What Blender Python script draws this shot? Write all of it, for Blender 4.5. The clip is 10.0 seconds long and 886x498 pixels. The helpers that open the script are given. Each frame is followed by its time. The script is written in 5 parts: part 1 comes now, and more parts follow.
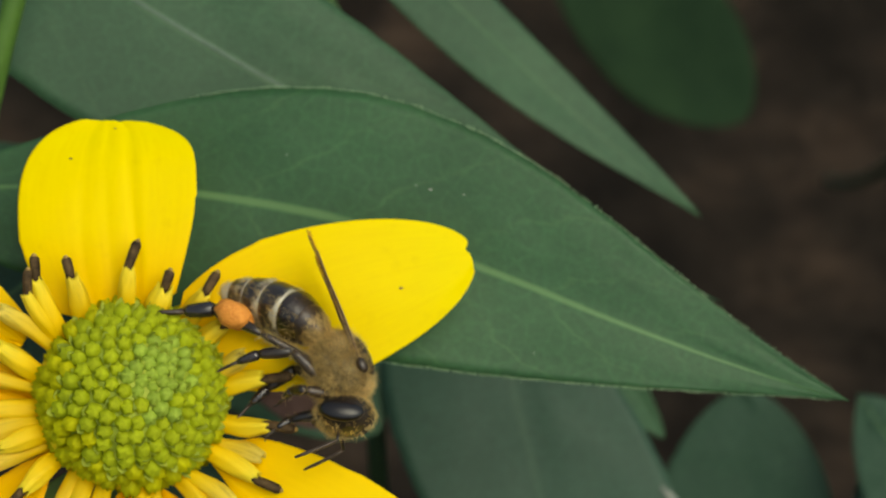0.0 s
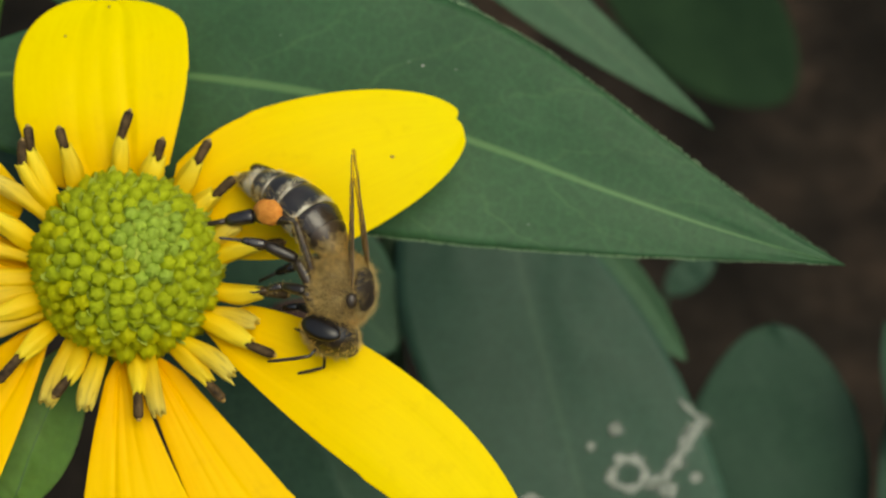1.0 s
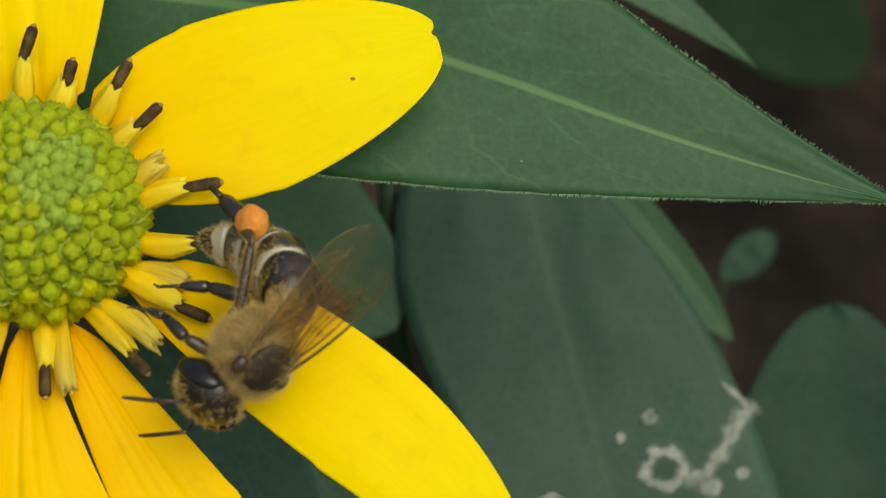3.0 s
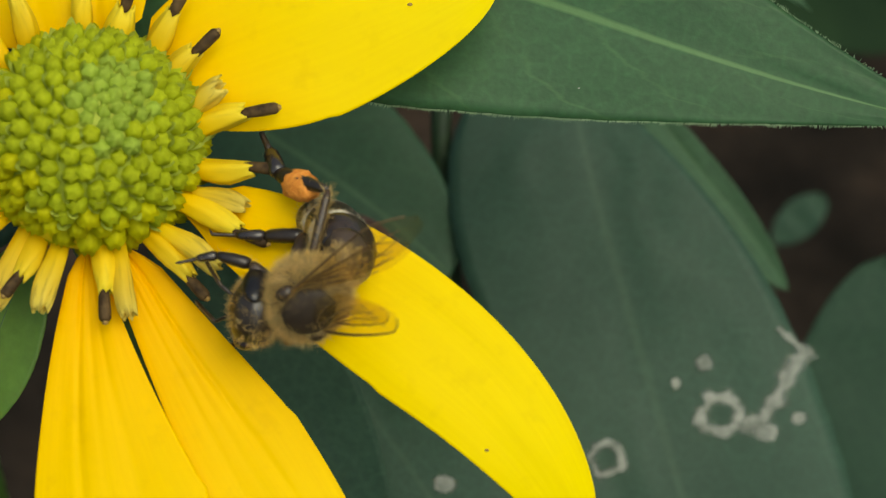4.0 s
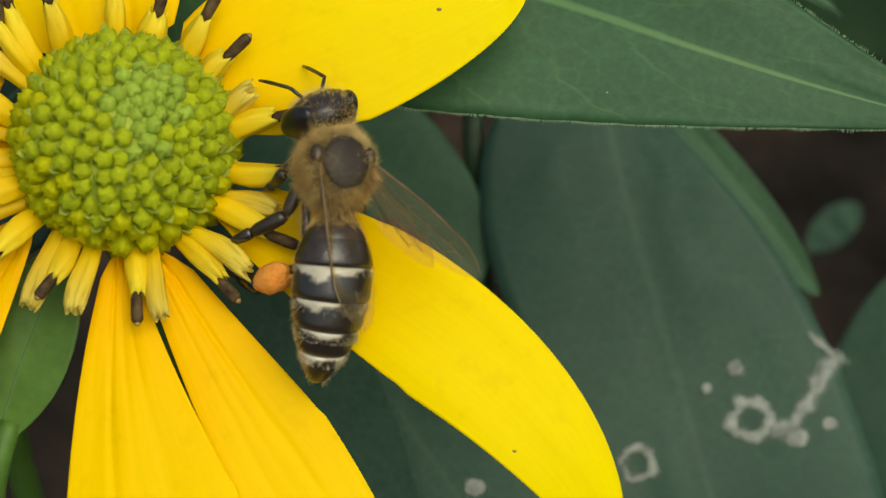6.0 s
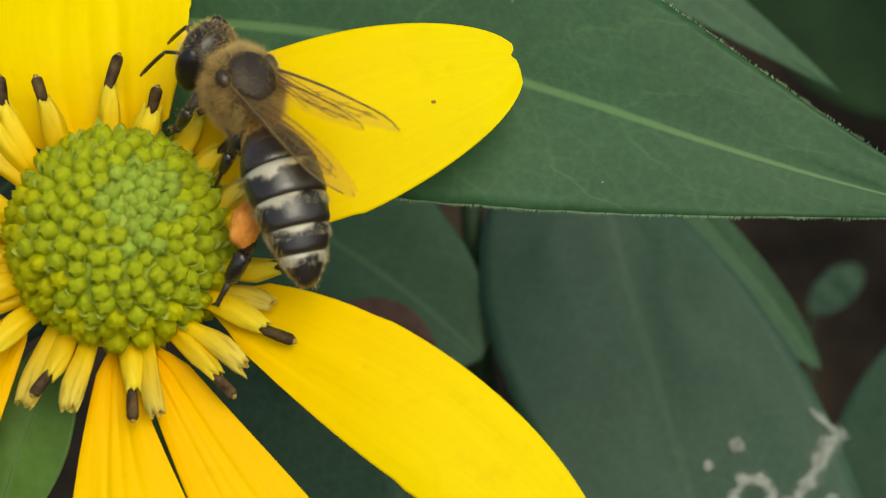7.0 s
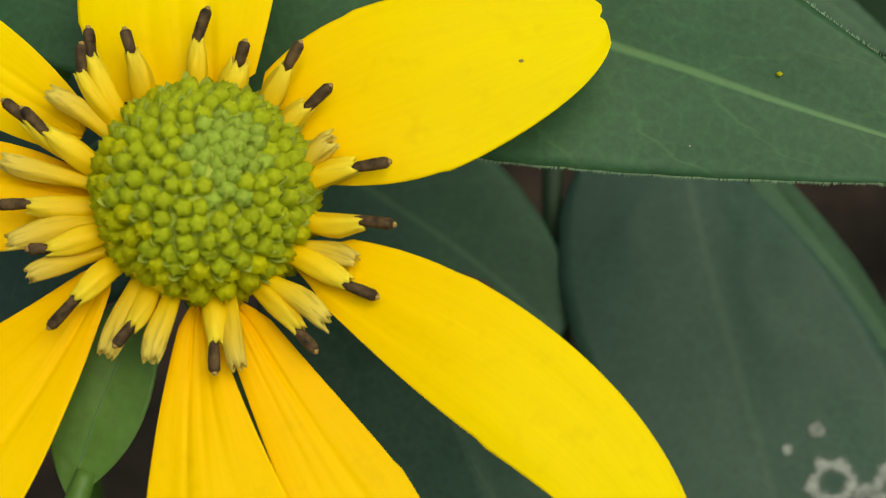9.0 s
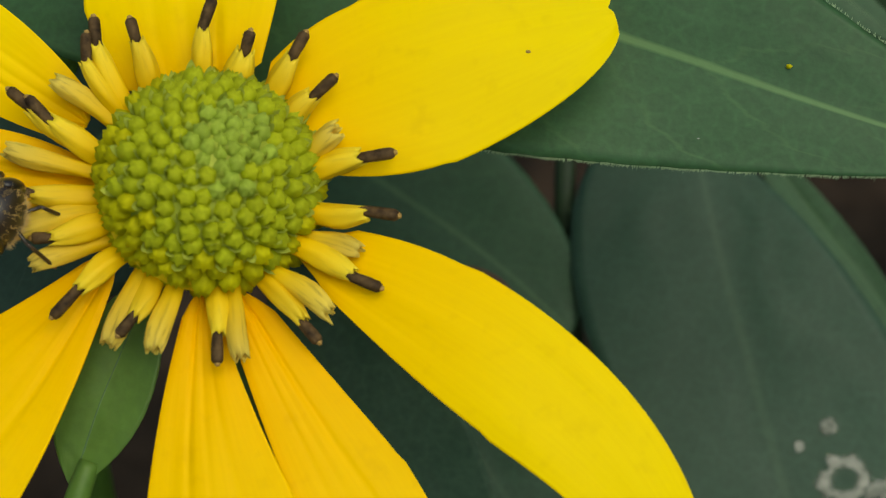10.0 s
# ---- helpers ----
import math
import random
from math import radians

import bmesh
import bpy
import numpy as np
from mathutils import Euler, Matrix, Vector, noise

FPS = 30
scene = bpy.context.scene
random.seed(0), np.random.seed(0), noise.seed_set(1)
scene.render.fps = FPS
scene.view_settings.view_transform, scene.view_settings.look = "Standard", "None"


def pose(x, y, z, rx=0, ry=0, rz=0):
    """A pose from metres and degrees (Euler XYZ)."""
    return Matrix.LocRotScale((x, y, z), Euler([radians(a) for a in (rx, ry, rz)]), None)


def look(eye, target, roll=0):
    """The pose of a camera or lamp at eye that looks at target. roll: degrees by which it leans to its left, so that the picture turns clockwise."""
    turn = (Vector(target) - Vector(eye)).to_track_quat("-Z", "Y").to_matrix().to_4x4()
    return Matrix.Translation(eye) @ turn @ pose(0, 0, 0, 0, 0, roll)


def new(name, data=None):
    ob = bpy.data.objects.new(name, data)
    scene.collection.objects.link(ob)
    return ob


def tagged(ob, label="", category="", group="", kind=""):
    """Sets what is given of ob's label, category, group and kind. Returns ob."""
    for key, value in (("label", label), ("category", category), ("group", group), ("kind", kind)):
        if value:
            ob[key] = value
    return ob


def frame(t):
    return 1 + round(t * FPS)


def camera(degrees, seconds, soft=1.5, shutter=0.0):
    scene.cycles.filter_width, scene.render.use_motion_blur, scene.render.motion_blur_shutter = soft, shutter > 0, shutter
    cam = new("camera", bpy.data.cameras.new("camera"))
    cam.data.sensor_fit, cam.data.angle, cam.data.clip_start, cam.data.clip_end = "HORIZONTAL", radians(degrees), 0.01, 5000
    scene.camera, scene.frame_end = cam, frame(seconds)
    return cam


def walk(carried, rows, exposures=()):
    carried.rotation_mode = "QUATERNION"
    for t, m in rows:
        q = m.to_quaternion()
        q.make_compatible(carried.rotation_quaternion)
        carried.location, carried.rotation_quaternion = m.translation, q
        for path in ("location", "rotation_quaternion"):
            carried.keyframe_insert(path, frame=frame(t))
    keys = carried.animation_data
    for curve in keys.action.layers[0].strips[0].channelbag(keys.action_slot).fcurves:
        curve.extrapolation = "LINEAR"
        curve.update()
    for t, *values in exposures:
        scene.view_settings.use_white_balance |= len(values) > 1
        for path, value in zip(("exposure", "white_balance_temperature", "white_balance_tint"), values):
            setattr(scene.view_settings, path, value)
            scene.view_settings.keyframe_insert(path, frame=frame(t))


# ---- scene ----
# One unit of the working frame is about a millimetre. U runs to the right, V up the slope, W towards the viewer.
UNIT = 0.00112
BASE = Vector((0.0, 0.0, 0.36))
PITCH = 45.0
TURN = pose(0, 0, 0, 90 - PITCH, 0, 0)
FRAME_M = Matrix.Translation(BASE) @ TURN

cam = camera(25, 10.0, soft=1.0)
PATH = [
    (0.0, 12.17, 7.67, 102.11, 0.43, -1.62, 2.35),
    (0.2, 12.72, 5.63, 102.15, 0.71, -1.59, 2.01),
    (0.5, 13.09, 4.15, 102.35, 0.87, -1.23, 1.73),
    (0.7, 13.73, 1.14, 102.24, 1.49, -0.89, 1.52),
    (1.0, 16.90, -1.83, 102.60, 1.92, 0.58, 1.32),
    (1.2, 17.06, -1.11, 102.15, 1.57, 0.23, 1.37),
    (1.5, 16.87, -3.17, 99.90, 3.34, -0.74, 0.83),
    (1.6, 19.92, -2.04, 92.17, 2.33, 0.85, 1.16),
    (1.7, 22.06, -3.11, 85.01, 2.59, 2.25, 0.93),
    (1.8, 21.61, -3.65, 84.84, 2.71, 2.26, 0.86),
    (2.0, 20.80, -3.80, 84.68, 3.35, 2.56, 0.77),
    (2.2, 20.68, -3.54, 84.61, 2.84, 2.53, 0.55),
    (3.3, 21.77, -5.33, 83.75, 2.40, 3.33, 0.61),
    (3.5, 21.91, -5.94, 83.70, 2.65, 3.81, 0.34),
    (3.8, 21.00, -6.63, 83.81, 2.17, 4.08, 0.39),
    (4.0, 20.78, -7.43, 83.79, 2.21, 4.15, 0.52),
    (4.2, 21.03, -7.45, 83.84, 2.10, 4.21, 0.65),
    (4.5, 21.60, -8.64, 83.31, 2.39, 4.31, 0.21),
    (4.8, 21.95, -8.18, 83.62, 2.43, 4.59, 0.23),
    (5.0, 21.71, -8.07, 83.59, 2.27, 4.57, 0.35),
    (5.2, 21.49, -8.48, 83.79, 2.34, 4.64, 0.34),
    (6.3, 21.25, -7.66, 84.60, 2.75, 5.40, 0.68),
    (6.5, 21.45, -7.64, 84.39, 3.33, 5.24, 0.20),
    (6.6, 21.46, -7.27, 84.17, 3.41, 5.12, 0.15),
    (6.8, 21.84, -5.79, 84.48, 3.63, 5.27, 0.11),
    (7.0, 21.65, -5.71, 84.29, 3.77, 5.44, 0.14),
    (7.2, 21.48, -5.31, 83.71, 3.30, 5.41, 0.64),
    (7.3, 21.47, -5.68, 83.82, 3.52, 5.47, 0.57),
    (7.4, 22.14, -6.62, 83.50, 3.97, 5.87, 0.26),
    (7.5, 22.13, -5.25, 83.96, 3.62, 5.90, 0.52),
    (7.8, 23.08, -5.11, 83.45, 4.57, 6.78, 0.60),
    (8.0, 21.89, -4.27, 83.93, 4.22, 6.46, 0.92),
    (8.3, 21.37, -7.56, 83.77, 4.30, 6.52, 0.80),
    (8.5, 20.91, -7.80, 83.97, 4.13, 6.83, 1.23),
    (8.8, 20.46, -8.38, 83.79, 4.45, 7.17, 1.28),
    (9.0, 20.96, -8.33, 83.71, 4.48, 7.34, 1.37),
    (9.5, 21.41, -8.77, 83.28, 4.49, 7.88, 1.55),
    (9.7, 21.45, -9.71, 83.26, 4.47, 8.14, 1.54),
    (9.9, 21.39, -9.73, 83.28, 4.76, 7.95, 1.44),
    (10.0, 21.72, -8.48, 83.03, 4.44, 8.02, 1.78),
]
walk(cam, [(t, FRAME_M @ pose(x * UNIT, y * UNIT, z * UNIT, a, b, c)) for t, x, y, z, a, b, c in PATH],
     [(0.0, 0.49, 7000, -4), (5.0, 0.46, 7000, -4), (6.5, 0.50, 7000, -3), (8.0, 0.52, 7000, -3), (9.0, 0.44, 7000, -4), (9.5, 0.36, 7000, -3), (10.0, 0.24, 7000, -3)])
cam.data.dof.use_dof = True
cam.data.dof.focus_distance = 0.1015
cam.data.dof.aperture_fstop = 68

# ---- light: bright overcast sky, no hard shadows ----
world = bpy.data.worlds.new("world")
scene.world = world
world.use_nodes = True
wn, wl = world.node_tree.nodes, world.node_tree.links
sky = wn.new("ShaderNodeTexSky")
sky.sky_type, sky.sun_disc = "NISHITA", False
sky.sun_elevation, sky.sun_rotation, sky.air_density, sky.dust_density = radians(58), radians(139), 1.0, 4.0
wl.new(sky.outputs["Color"], wn["Background"].inputs["Color"])
wn["Background"].inputs["Strength"].default_value = 0.12
sun_data = bpy.data.lights.new("sun", "SUN")
sun_data.energy, sun_data.angle, sun_data.color = 0.95, radians(50), (1.0, 0.95, 0.86)
sun = new("sun", sun_data)
sun.matrix_basis = look((0.70, -0.80, 2.06), (0.0, 0.0, 0.36))


# ---- materials ----
def nodes_of(name):
    m = bpy.data.materials.new(name)
    m.use_nodes = True
    return m, m.node_tree.nodes, m.node_tree.links, m.node_tree.nodes["Principled BSDF"]


def noise_node(n, l, scale, detail=3.0, stretch=None, coord="Object"):
    tc = n.new("ShaderNodeTexCoord")
    nt = n.new("ShaderNodeTexNoise")
    nt.inputs["Scale"].default_value, nt.inputs["Detail"].default_value = scale, detail
    if stretch:
        mp = n.new("ShaderNodeMapping")
        mp.inputs["Scale"].default_value = stretch
        l.new(tc.outputs[coord], mp.inputs["Vector"])
        l.new(mp.outputs["Vector"], nt.inputs["Vector"])
    else:
        l.new(tc.outputs[coord], nt.inputs["Vector"])
    return nt.outputs["Fac"]


def ramp(n, l, fac, stops):
    r = n.new("ShaderNodeValToRGB")
    while len(r.color_ramp.elements) < len(stops):
        r.color_ramp.elements.new(0.5)
    for e, (p, c) in zip(r.color_ramp.elements, stops):
        e.position, e.color = p, (*c, 1)
    l.new(fac, r.inputs["Fac"])
    return r.outputs["Color"]


def blend(n, l, mode, fac, a, b):
    x = n.new("ShaderNodeMix")
    x.data_type, x.blend_type = "RGBA", mode
    for socket, value in ((x.inputs["Factor"], fac), (x.inputs["A"], a), (x.inputs["B"], b)):
        if hasattr(value, "is_linked"):
            l.new(value, socket)
        else:
            socket.default_value = value if isinstance(value, float) else (*value, 1)
    return x.outputs["Result"]


def bump(n, l, bsdf, height, strength, distance):
    b = n.new("ShaderNodeBump")
    b.inputs["Strength"].default_value, b.inputs["Distance"].default_value = strength, distance
    l.new(height, b.inputs["Height"])
    l.new(b.outputs["Normal"], bsdf.inputs["Normal"])


def through_light(n, l, bsdf, colour, share):
    """Thin tissue: part of the light passes through."""
    t = n.new("ShaderNodeBsdfTranslucent")
    if hasattr(colour, "is_linked"):
        l.new(colour, t.inputs["Color"])
    else:
        t.inputs["Color"].default_value = (*colour, 1)
    mx = n.new("ShaderNodeMixShader")
    mx.inputs["Fac"].default_value = share
    l.new(bsdf.outputs["BSDF"], mx.inputs[1])
    l.new(t.outputs["BSDF"], mx.inputs[2])
    l.new(mx.outputs["Shader"], n["Material Output"].inputs["Surface"])


def tissue(name, dark, light, rough=0.5, coarse=120.0, fine=1500.0, relief=0.3, depth=0.00006, spec=0.4, share=0.0, vary=0.15):
    """Plant or insect tissue: two scales of mottling, slight change from piece to piece, fine relief."""
    m, n, l, b = nodes_of(name)
    c1 = ramp(n, l, noise_node(n, l, coarse), [(0.3, dark), (0.7, light)])
    f = noise_node(n, l, fine, 4.0)
    c2 = blend(n, l, "OVERLAY", 0.35, c1, ramp(n, l, f, [(0.25, (0.3, 0.3, 0.3)), (0.75, (0.7, 0.7, 0.7))]))
    info = n.new("ShaderNodeObjectInfo")
    c3 = blend(n, l, "MULTIPLY", 1.0, c2, ramp(n, l, info.outputs["Random"], [(0.0, (1 - vary,) * 3), (1.0, (1.0, 1.0, 1.0))]))
    l.new(c3, b.inputs["Base Color"])
    b.inputs["Roughness"].default_value, b.inputs["Specular IOR Level"].default_value = rough, spec
    bump(n, l, b, f, relief, depth)
    if share:
        through_light(n, l, b, c3, share)
    return m


def floret_material(name, foot, lip, streak, share):
    """Disc floret: deep yellow foot, paler lip, withered brown streaks lengthwise."""
    m, n, l, b = nodes_of(name)
    uv = n.new("ShaderNodeUVMap")
    sep = n.new("ShaderNodeSeparateXYZ")
    l.new(uv.outputs["UV"], sep.inputs["Vector"])
    c = ramp(n, l, sep.outputs["X"], [(0.25, foot), (0.95, lip)])
    line = noise_node(n, l, 7.0, 3.0, (0.35, 2.2, 1.0), "UV")
    info = n.new("ShaderNodeObjectInfo")
    mix = n.new("ShaderNodeMath")
    mix.operation = "MULTIPLY"
    l.new(ramp(n, l, line, [(0.52, (0.0, 0.0, 0.0)), (0.68, (1.0, 1.0, 1.0))]), mix.inputs[0])
    l.new(ramp(n, l, sep.outputs["X"], [(0.2, (0.0, 0.0, 0.0)), (0.75, (streak,) * 3)]), mix.inputs[1])
    c = blend(n, l, "MIX", mix.outputs[0], c, (0.30, 0.185, 0.03))
    c = blend(n, l, "MULTIPLY", 1.0, c, ramp(n, l, info.outputs["Random"], [(0.0, (0.86, 0.80, 0.8)), (1.0, (1.0, 1.0, 1.0))]))
    f = noise_node(n, l, 2600.0, 4.0)
    l.new(c, b.inputs["Base Color"])
    b.inputs["Roughness"].default_value, b.inputs["Specular IOR Level"].default_value = 0.55, 0.2
    bump(n, l, b, f, 0.4, 0.00006)
    through_light(n, l, b, c, share)
    return m


def mine_material():
    """Dry mined tissue that frays out into the green blade."""
    m, n, l, b = nodes_of("leaf_mine_dry")
    c = ramp(n, l, noise_node(n, l, 900.0, 4.0), [(0.3, (0.13, 0.145, 0.12)), (0.7, (0.33, 0.345, 0.30))])
    l.new(c, b.inputs["Base Color"])
    b.inputs["Roughness"].default_value, b.inputs["Specular IOR Level"].default_value = 0.85, 0.1
    uv = n.new("ShaderNodeUVMap")
    sep = n.new("ShaderNodeSeparateXYZ")
    l.new(uv.outputs["UV"], sep.inputs["Vector"])
    add = n.new("ShaderNodeMath")
    add.operation = "MULTIPLY_ADD"
    l.new(noise_node(n, l, 1100.0, 5.0), add.inputs[0])
    add.inputs[1].default_value = 1.5
    l.new(sep.outputs["X"], add.inputs[2])
    clear = n.new("ShaderNodeBsdfTransparent")
    mx = n.new("ShaderNodeMixShader")
    scale = n.new("ShaderNodeMath")
    scale.operation = "MULTIPLY"
    scale.inputs[1].default_value = 0.62
    l.new(add.outputs[0], scale.inputs[0])
    l.new(ramp(n, l, scale.outputs[0], [(0.55, (0.0, 0.0, 0.0)), (0.92, (0.85, 0.85, 0.85))]), mx.inputs["Fac"])
    l.new(clear.outputs["BSDF"], mx.inputs[1])
    l.new(b.outputs["BSDF"], mx.inputs[2])
    l.new(mx.outputs["Shader"], n["Material Output"].inputs["Surface"])
    return m


def petal_material(name, foot, middle, end):
    m, n, l, b = nodes_of(name)
    uv = n.new("ShaderNodeUVMap")
    sep = n.new("ShaderNodeSeparateXYZ")
    l.new(uv.outputs["UV"], sep.inputs["Vector"])
    along = ramp(n, l, sep.outputs["X"], [(0.0, foot), (0.3, middle), (0.75, end)])
    streak = noise_node(n, l, 9.0, 4.0, (0.5, 3.0, 1.0), "UV")
    c = blend(n, l, "MULTIPLY", 0.22, along, ramp(n, l, streak, [(0.3, (0.88, 0.80, 0.7)), (0.65, (1.0, 1.0, 1.0))]))
    speck = noise_node(n, l, 900.0, 2.0)
    c = blend(n, l, "MULTIPLY", 0.35, c, ramp(n, l, speck, [(0.2, (0.85, 0.8, 0.7)), (0.4, (1.0, 1.0, 1.0))]))
    l.new(c, b.inputs["Base Color"])
    b.inputs["Roughness"].default_value, b.inputs["Specular IOR Level"].default_value = 0.6, 0.15
    fine = noise_node(n, l, 60.0, 3.0, (0.25, 3.0, 1.0), "UV")
    bump(n, l, b, fine, 0.10, 0.00006)
    through_light(n, l, b, c, 0.25)
    return m


def leaf_material(name, dark, light, rough, spec, rib=0.0, vein=0.0):
    """Leaf blade: mottled green, fine net of veins, pale midrib (rib) and side veins (vein) with soft edges."""
    m, n, l, b = nodes_of(name)
    c1 = ramp(n, l, noise_node(n, l, 110.0, 3.0), [(0.3, dark), (0.7, light)])
    net = n.new("ShaderNodeTexVoronoi")
    net.feature = "DISTANCE_TO_EDGE"
    net.inputs["Scale"].default_value = 750.0
    tc = n.new("ShaderNodeTexCoord")
    l.new(tc.outputs["Object"], net.inputs["Vector"])
    veins = ramp(n, l, net.outputs["Distance"], [(0.0, (0.62, 0.62, 0.62)), (0.12, (0.5, 0.5, 0.5))])
    c2 = blend(n, l, "OVERLAY", 0.5, c1, veins)
    f = noise_node(n, l, 2500.0, 4.0)
    c3 = blend(n, l, "OVERLAY", 0.4, c2, ramp(n, l, f, [(0.25, (0.32, 0.32, 0.32)), (0.75, (0.68, 0.68, 0.68))]))
    def calc(op, p, q=0.0):
        x = n.new("ShaderNodeMath")
        x.operation = op
        for k, value in enumerate((p, q)):
            if hasattr(value, "is_linked"):
                l.new(value, x.inputs[k])
            else:
                x.inputs[k].default_value = value
        return x.outputs[0]

    uv = n.new("ShaderNodeUVMap")
    sep = n.new("ShaderNodeSeparateXYZ")
    l.new(uv.outputs["UV"], sep.inputs["Vector"])
    wob = calc("MULTIPLY", calc("SUBTRACT", noise_node(n, l, 14.0, 4.0, None, "UV"), 0.5), 0.05)
    off = calc("ABSOLUTE", calc("ADD", calc("SUBTRACT", sep.outputs["Y"], 0.5), calc("MULTIPLY", wob, 0.25)))
    middle = ramp(n, l, off, [(0.008, (rib, rib, rib)), (0.023, (0.0, 0.0, 0.0))])
    along = calc("ADD", calc("SUBTRACT", sep.outputs["X"], calc("MULTIPLY", calc("POWER", calc("MULTIPLY", off, 2.0), 1.25), 0.17)), wob)
    wave = calc("ABSOLUTE", calc("SUBTRACT", calc("FRACT", calc("MULTIPLY", along, 8.0)), 0.5))
    thin = ramp(n, l, wave, [(0.01, (vein, vein, vein)), (0.05, (0.0, 0.0, 0.0))])
    patchy = calc("MULTIPLY", thin, ramp(n, l, noise_node(n, l, 5.0, 2.0, None, "UV"), [(0.35, (0.1, 0.1, 0.1)), (0.65, (1.0, 1.0, 1.0))]))
    pale = tuple(2.0 * v + extra for v, extra in zip(light, (0.045, 0.030, 0.006)))
    c3 = blend(n, l, "MIX", patchy, c3, pale)
    c3 = blend(n, l, "MIX", middle, c3, pale)
    l.new(c3, b.inputs["Base Color"])
    b.inputs["Roughness"].default_value, b.inputs["Specular IOR Level"].default_value = rough, spec
    bump(n, l, b, f, 0.35, 0.00006)
    through_light(n, l, b, c3, 0.15)
    return m


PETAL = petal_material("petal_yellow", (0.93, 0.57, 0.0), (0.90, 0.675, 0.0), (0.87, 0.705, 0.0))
# Weaker light on the lower and left rays is put into this deeper yellow.
PETAL_LESS_LIT = petal_material("petal_yellow_less_lit", (0.93, 0.50, 0.0), (0.92, 0.59, 0.0), (0.89, 0.66, 0.0))
LEAF = leaf_material("leaf_green", (0.025, 0.075, 0.026), (0.036, 0.098, 0.036), 0.5, 0.32, 0.75, 0.17)
# Leaf green tinted blue: the sky's reflection is put into the base.
LEAF_SKY_SHEEN = leaf_material("leaf_sky_sheen", (0.024, 0.057, 0.034), (0.033, 0.074, 0.045), 0.55, 0.3, 0.13, 0.05)
# Darker copy of the leaf green; the shade is in the colour.
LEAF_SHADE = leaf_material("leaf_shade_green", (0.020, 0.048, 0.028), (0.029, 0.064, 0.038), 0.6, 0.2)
LEAF_MID = leaf_material("leaf_mid_green", (0.028, 0.070, 0.032), (0.040, 0.094, 0.043), 0.55, 0.3, 0.3, 0.1)
# Far leaves: shade from surrounding plants is put into this very dark green.
LEAF_FAR_SHADE = leaf_material("leaf_far_shade", (0.010, 0.026, 0.010), (0.018, 0.041, 0.015), 0.7, 0.1)
BRACT = tissue("bract_green", (0.09, 0.19, 0.026), (0.135, 0.26, 0.045), 0.5, share=0.3)
MIDRIB = tissue("midrib_pale", (0.052, 0.116, 0.040), (0.074, 0.148, 0.052), 0.5)
VEIN = tissue("vein_green", (0.034, 0.092, 0.035), (0.048, 0.114, 0.044), 0.5)
VEIN_BLUE = tissue("vein_blue_green", (0.032, 0.073, 0.043), (0.043, 0.094, 0.056), 0.5)
RIB_BLUE = tissue("midrib_blue_green", (0.050, 0.092, 0.056), (0.064, 0.112, 0.068), 0.5)
CHAFF = tissue("chaff_pale", (0.42, 0.50, 0.05), (0.55, 0.62, 0.11), 0.75, 900.0, 4000.0, spec=0.12, share=0.15)
STEM = tissue("stem_green", (0.05, 0.11, 0.03), (0.08, 0.16, 0.045), 0.5, coarse=300.0)
LEAF_YOUNG = leaf_material("leaf_young_green", (0.036, 0.084, 0.028), (0.052, 0.112, 0.036), 0.55, 0.3)
# Copy of the stem green with shade put into its colour.
STEM_SHADE = tissue("stem_shade", (0.012, 0.03, 0.01), (0.02, 0.045, 0.014), 0.6, coarse=300.0)
MINE = mine_material()
BUD_RIM = tissue("bud_rim", (0.50, 0.49, 0.006), (0.64, 0.60, 0.010), 0.7, 900.0, 4000.0, spec=0.15, share=0.28)
BUD_MID = tissue("bud_mid", (0.38, 0.44, 0.010), (0.52, 0.57, 0.025), 0.7, 900.0, 4000.0, spec=0.15, share=0.28)
BUD_TOP = tissue("bud_top", (0.34, 0.46, 0.045), (0.46, 0.58, 0.085), 0.7, 900.0, 4000.0, spec=0.15, share=0.28)
CONE = tissue("cone_flesh", (0.36, 0.44, 0.03), (0.50, 0.56, 0.06), 0.6, share=0.3)
TUBE = floret_material("floret_tube", (0.91, 0.61, 0.006), (0.89, 0.71, 0.04), 0.22, 0.28)
TUBE_OLD = floret_material("floret_tube_old", (0.88, 0.62, 0.01), (0.80, 0.65, 0.11), 0.55, 0.35)
FLESH = tissue("receptacle_flesh", (0.62, 0.50, 0.01), (0.80, 0.64, 0.02), 0.6, 900.0, 4000.0, spec=0.2)
STYLE = tissue("anther_brown", (0.018, 0.010, 0.005), (0.115, 0.07, 0.028), 0.7, 1800.0, 5000.0, relief=0.8, spec=0.15)
POLLEN_TIP = tissue("style_tip", (0.26, 0.15, 0.03), (0.38, 0.24, 0.06), 0.6)


def soil_material():
    m, n, l, b = nodes_of("soil")
    # Soil tones lowered and blotched to carry the shade of the plants.
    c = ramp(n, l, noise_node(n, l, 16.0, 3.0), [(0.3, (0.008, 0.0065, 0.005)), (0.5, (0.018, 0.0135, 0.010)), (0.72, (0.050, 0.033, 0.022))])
    f = noise_node(n, l, 160.0, 6.0)
    c = blend(n, l, "OVERLAY", 0.7, c, ramp(n, l, f, [(0.25, (0.2, 0.2, 0.2)), (0.75, (0.75, 0.75, 0.75))]))
    l.new(c, b.inputs["Base Color"])
    b.inputs["Roughness"].default_value, b.inputs["Specular IOR Level"].default_value = 1.0, 0.05
    bump(n, l, b, f, 0.8, 0.004)
    return m


SOIL = soil_material()
DRY = tissue("dry_leaf", (0.09, 0.045, 0.032), (0.17, 0.09, 0.062), 0.8, coarse=60.0, fine=500.0, share=0.1)


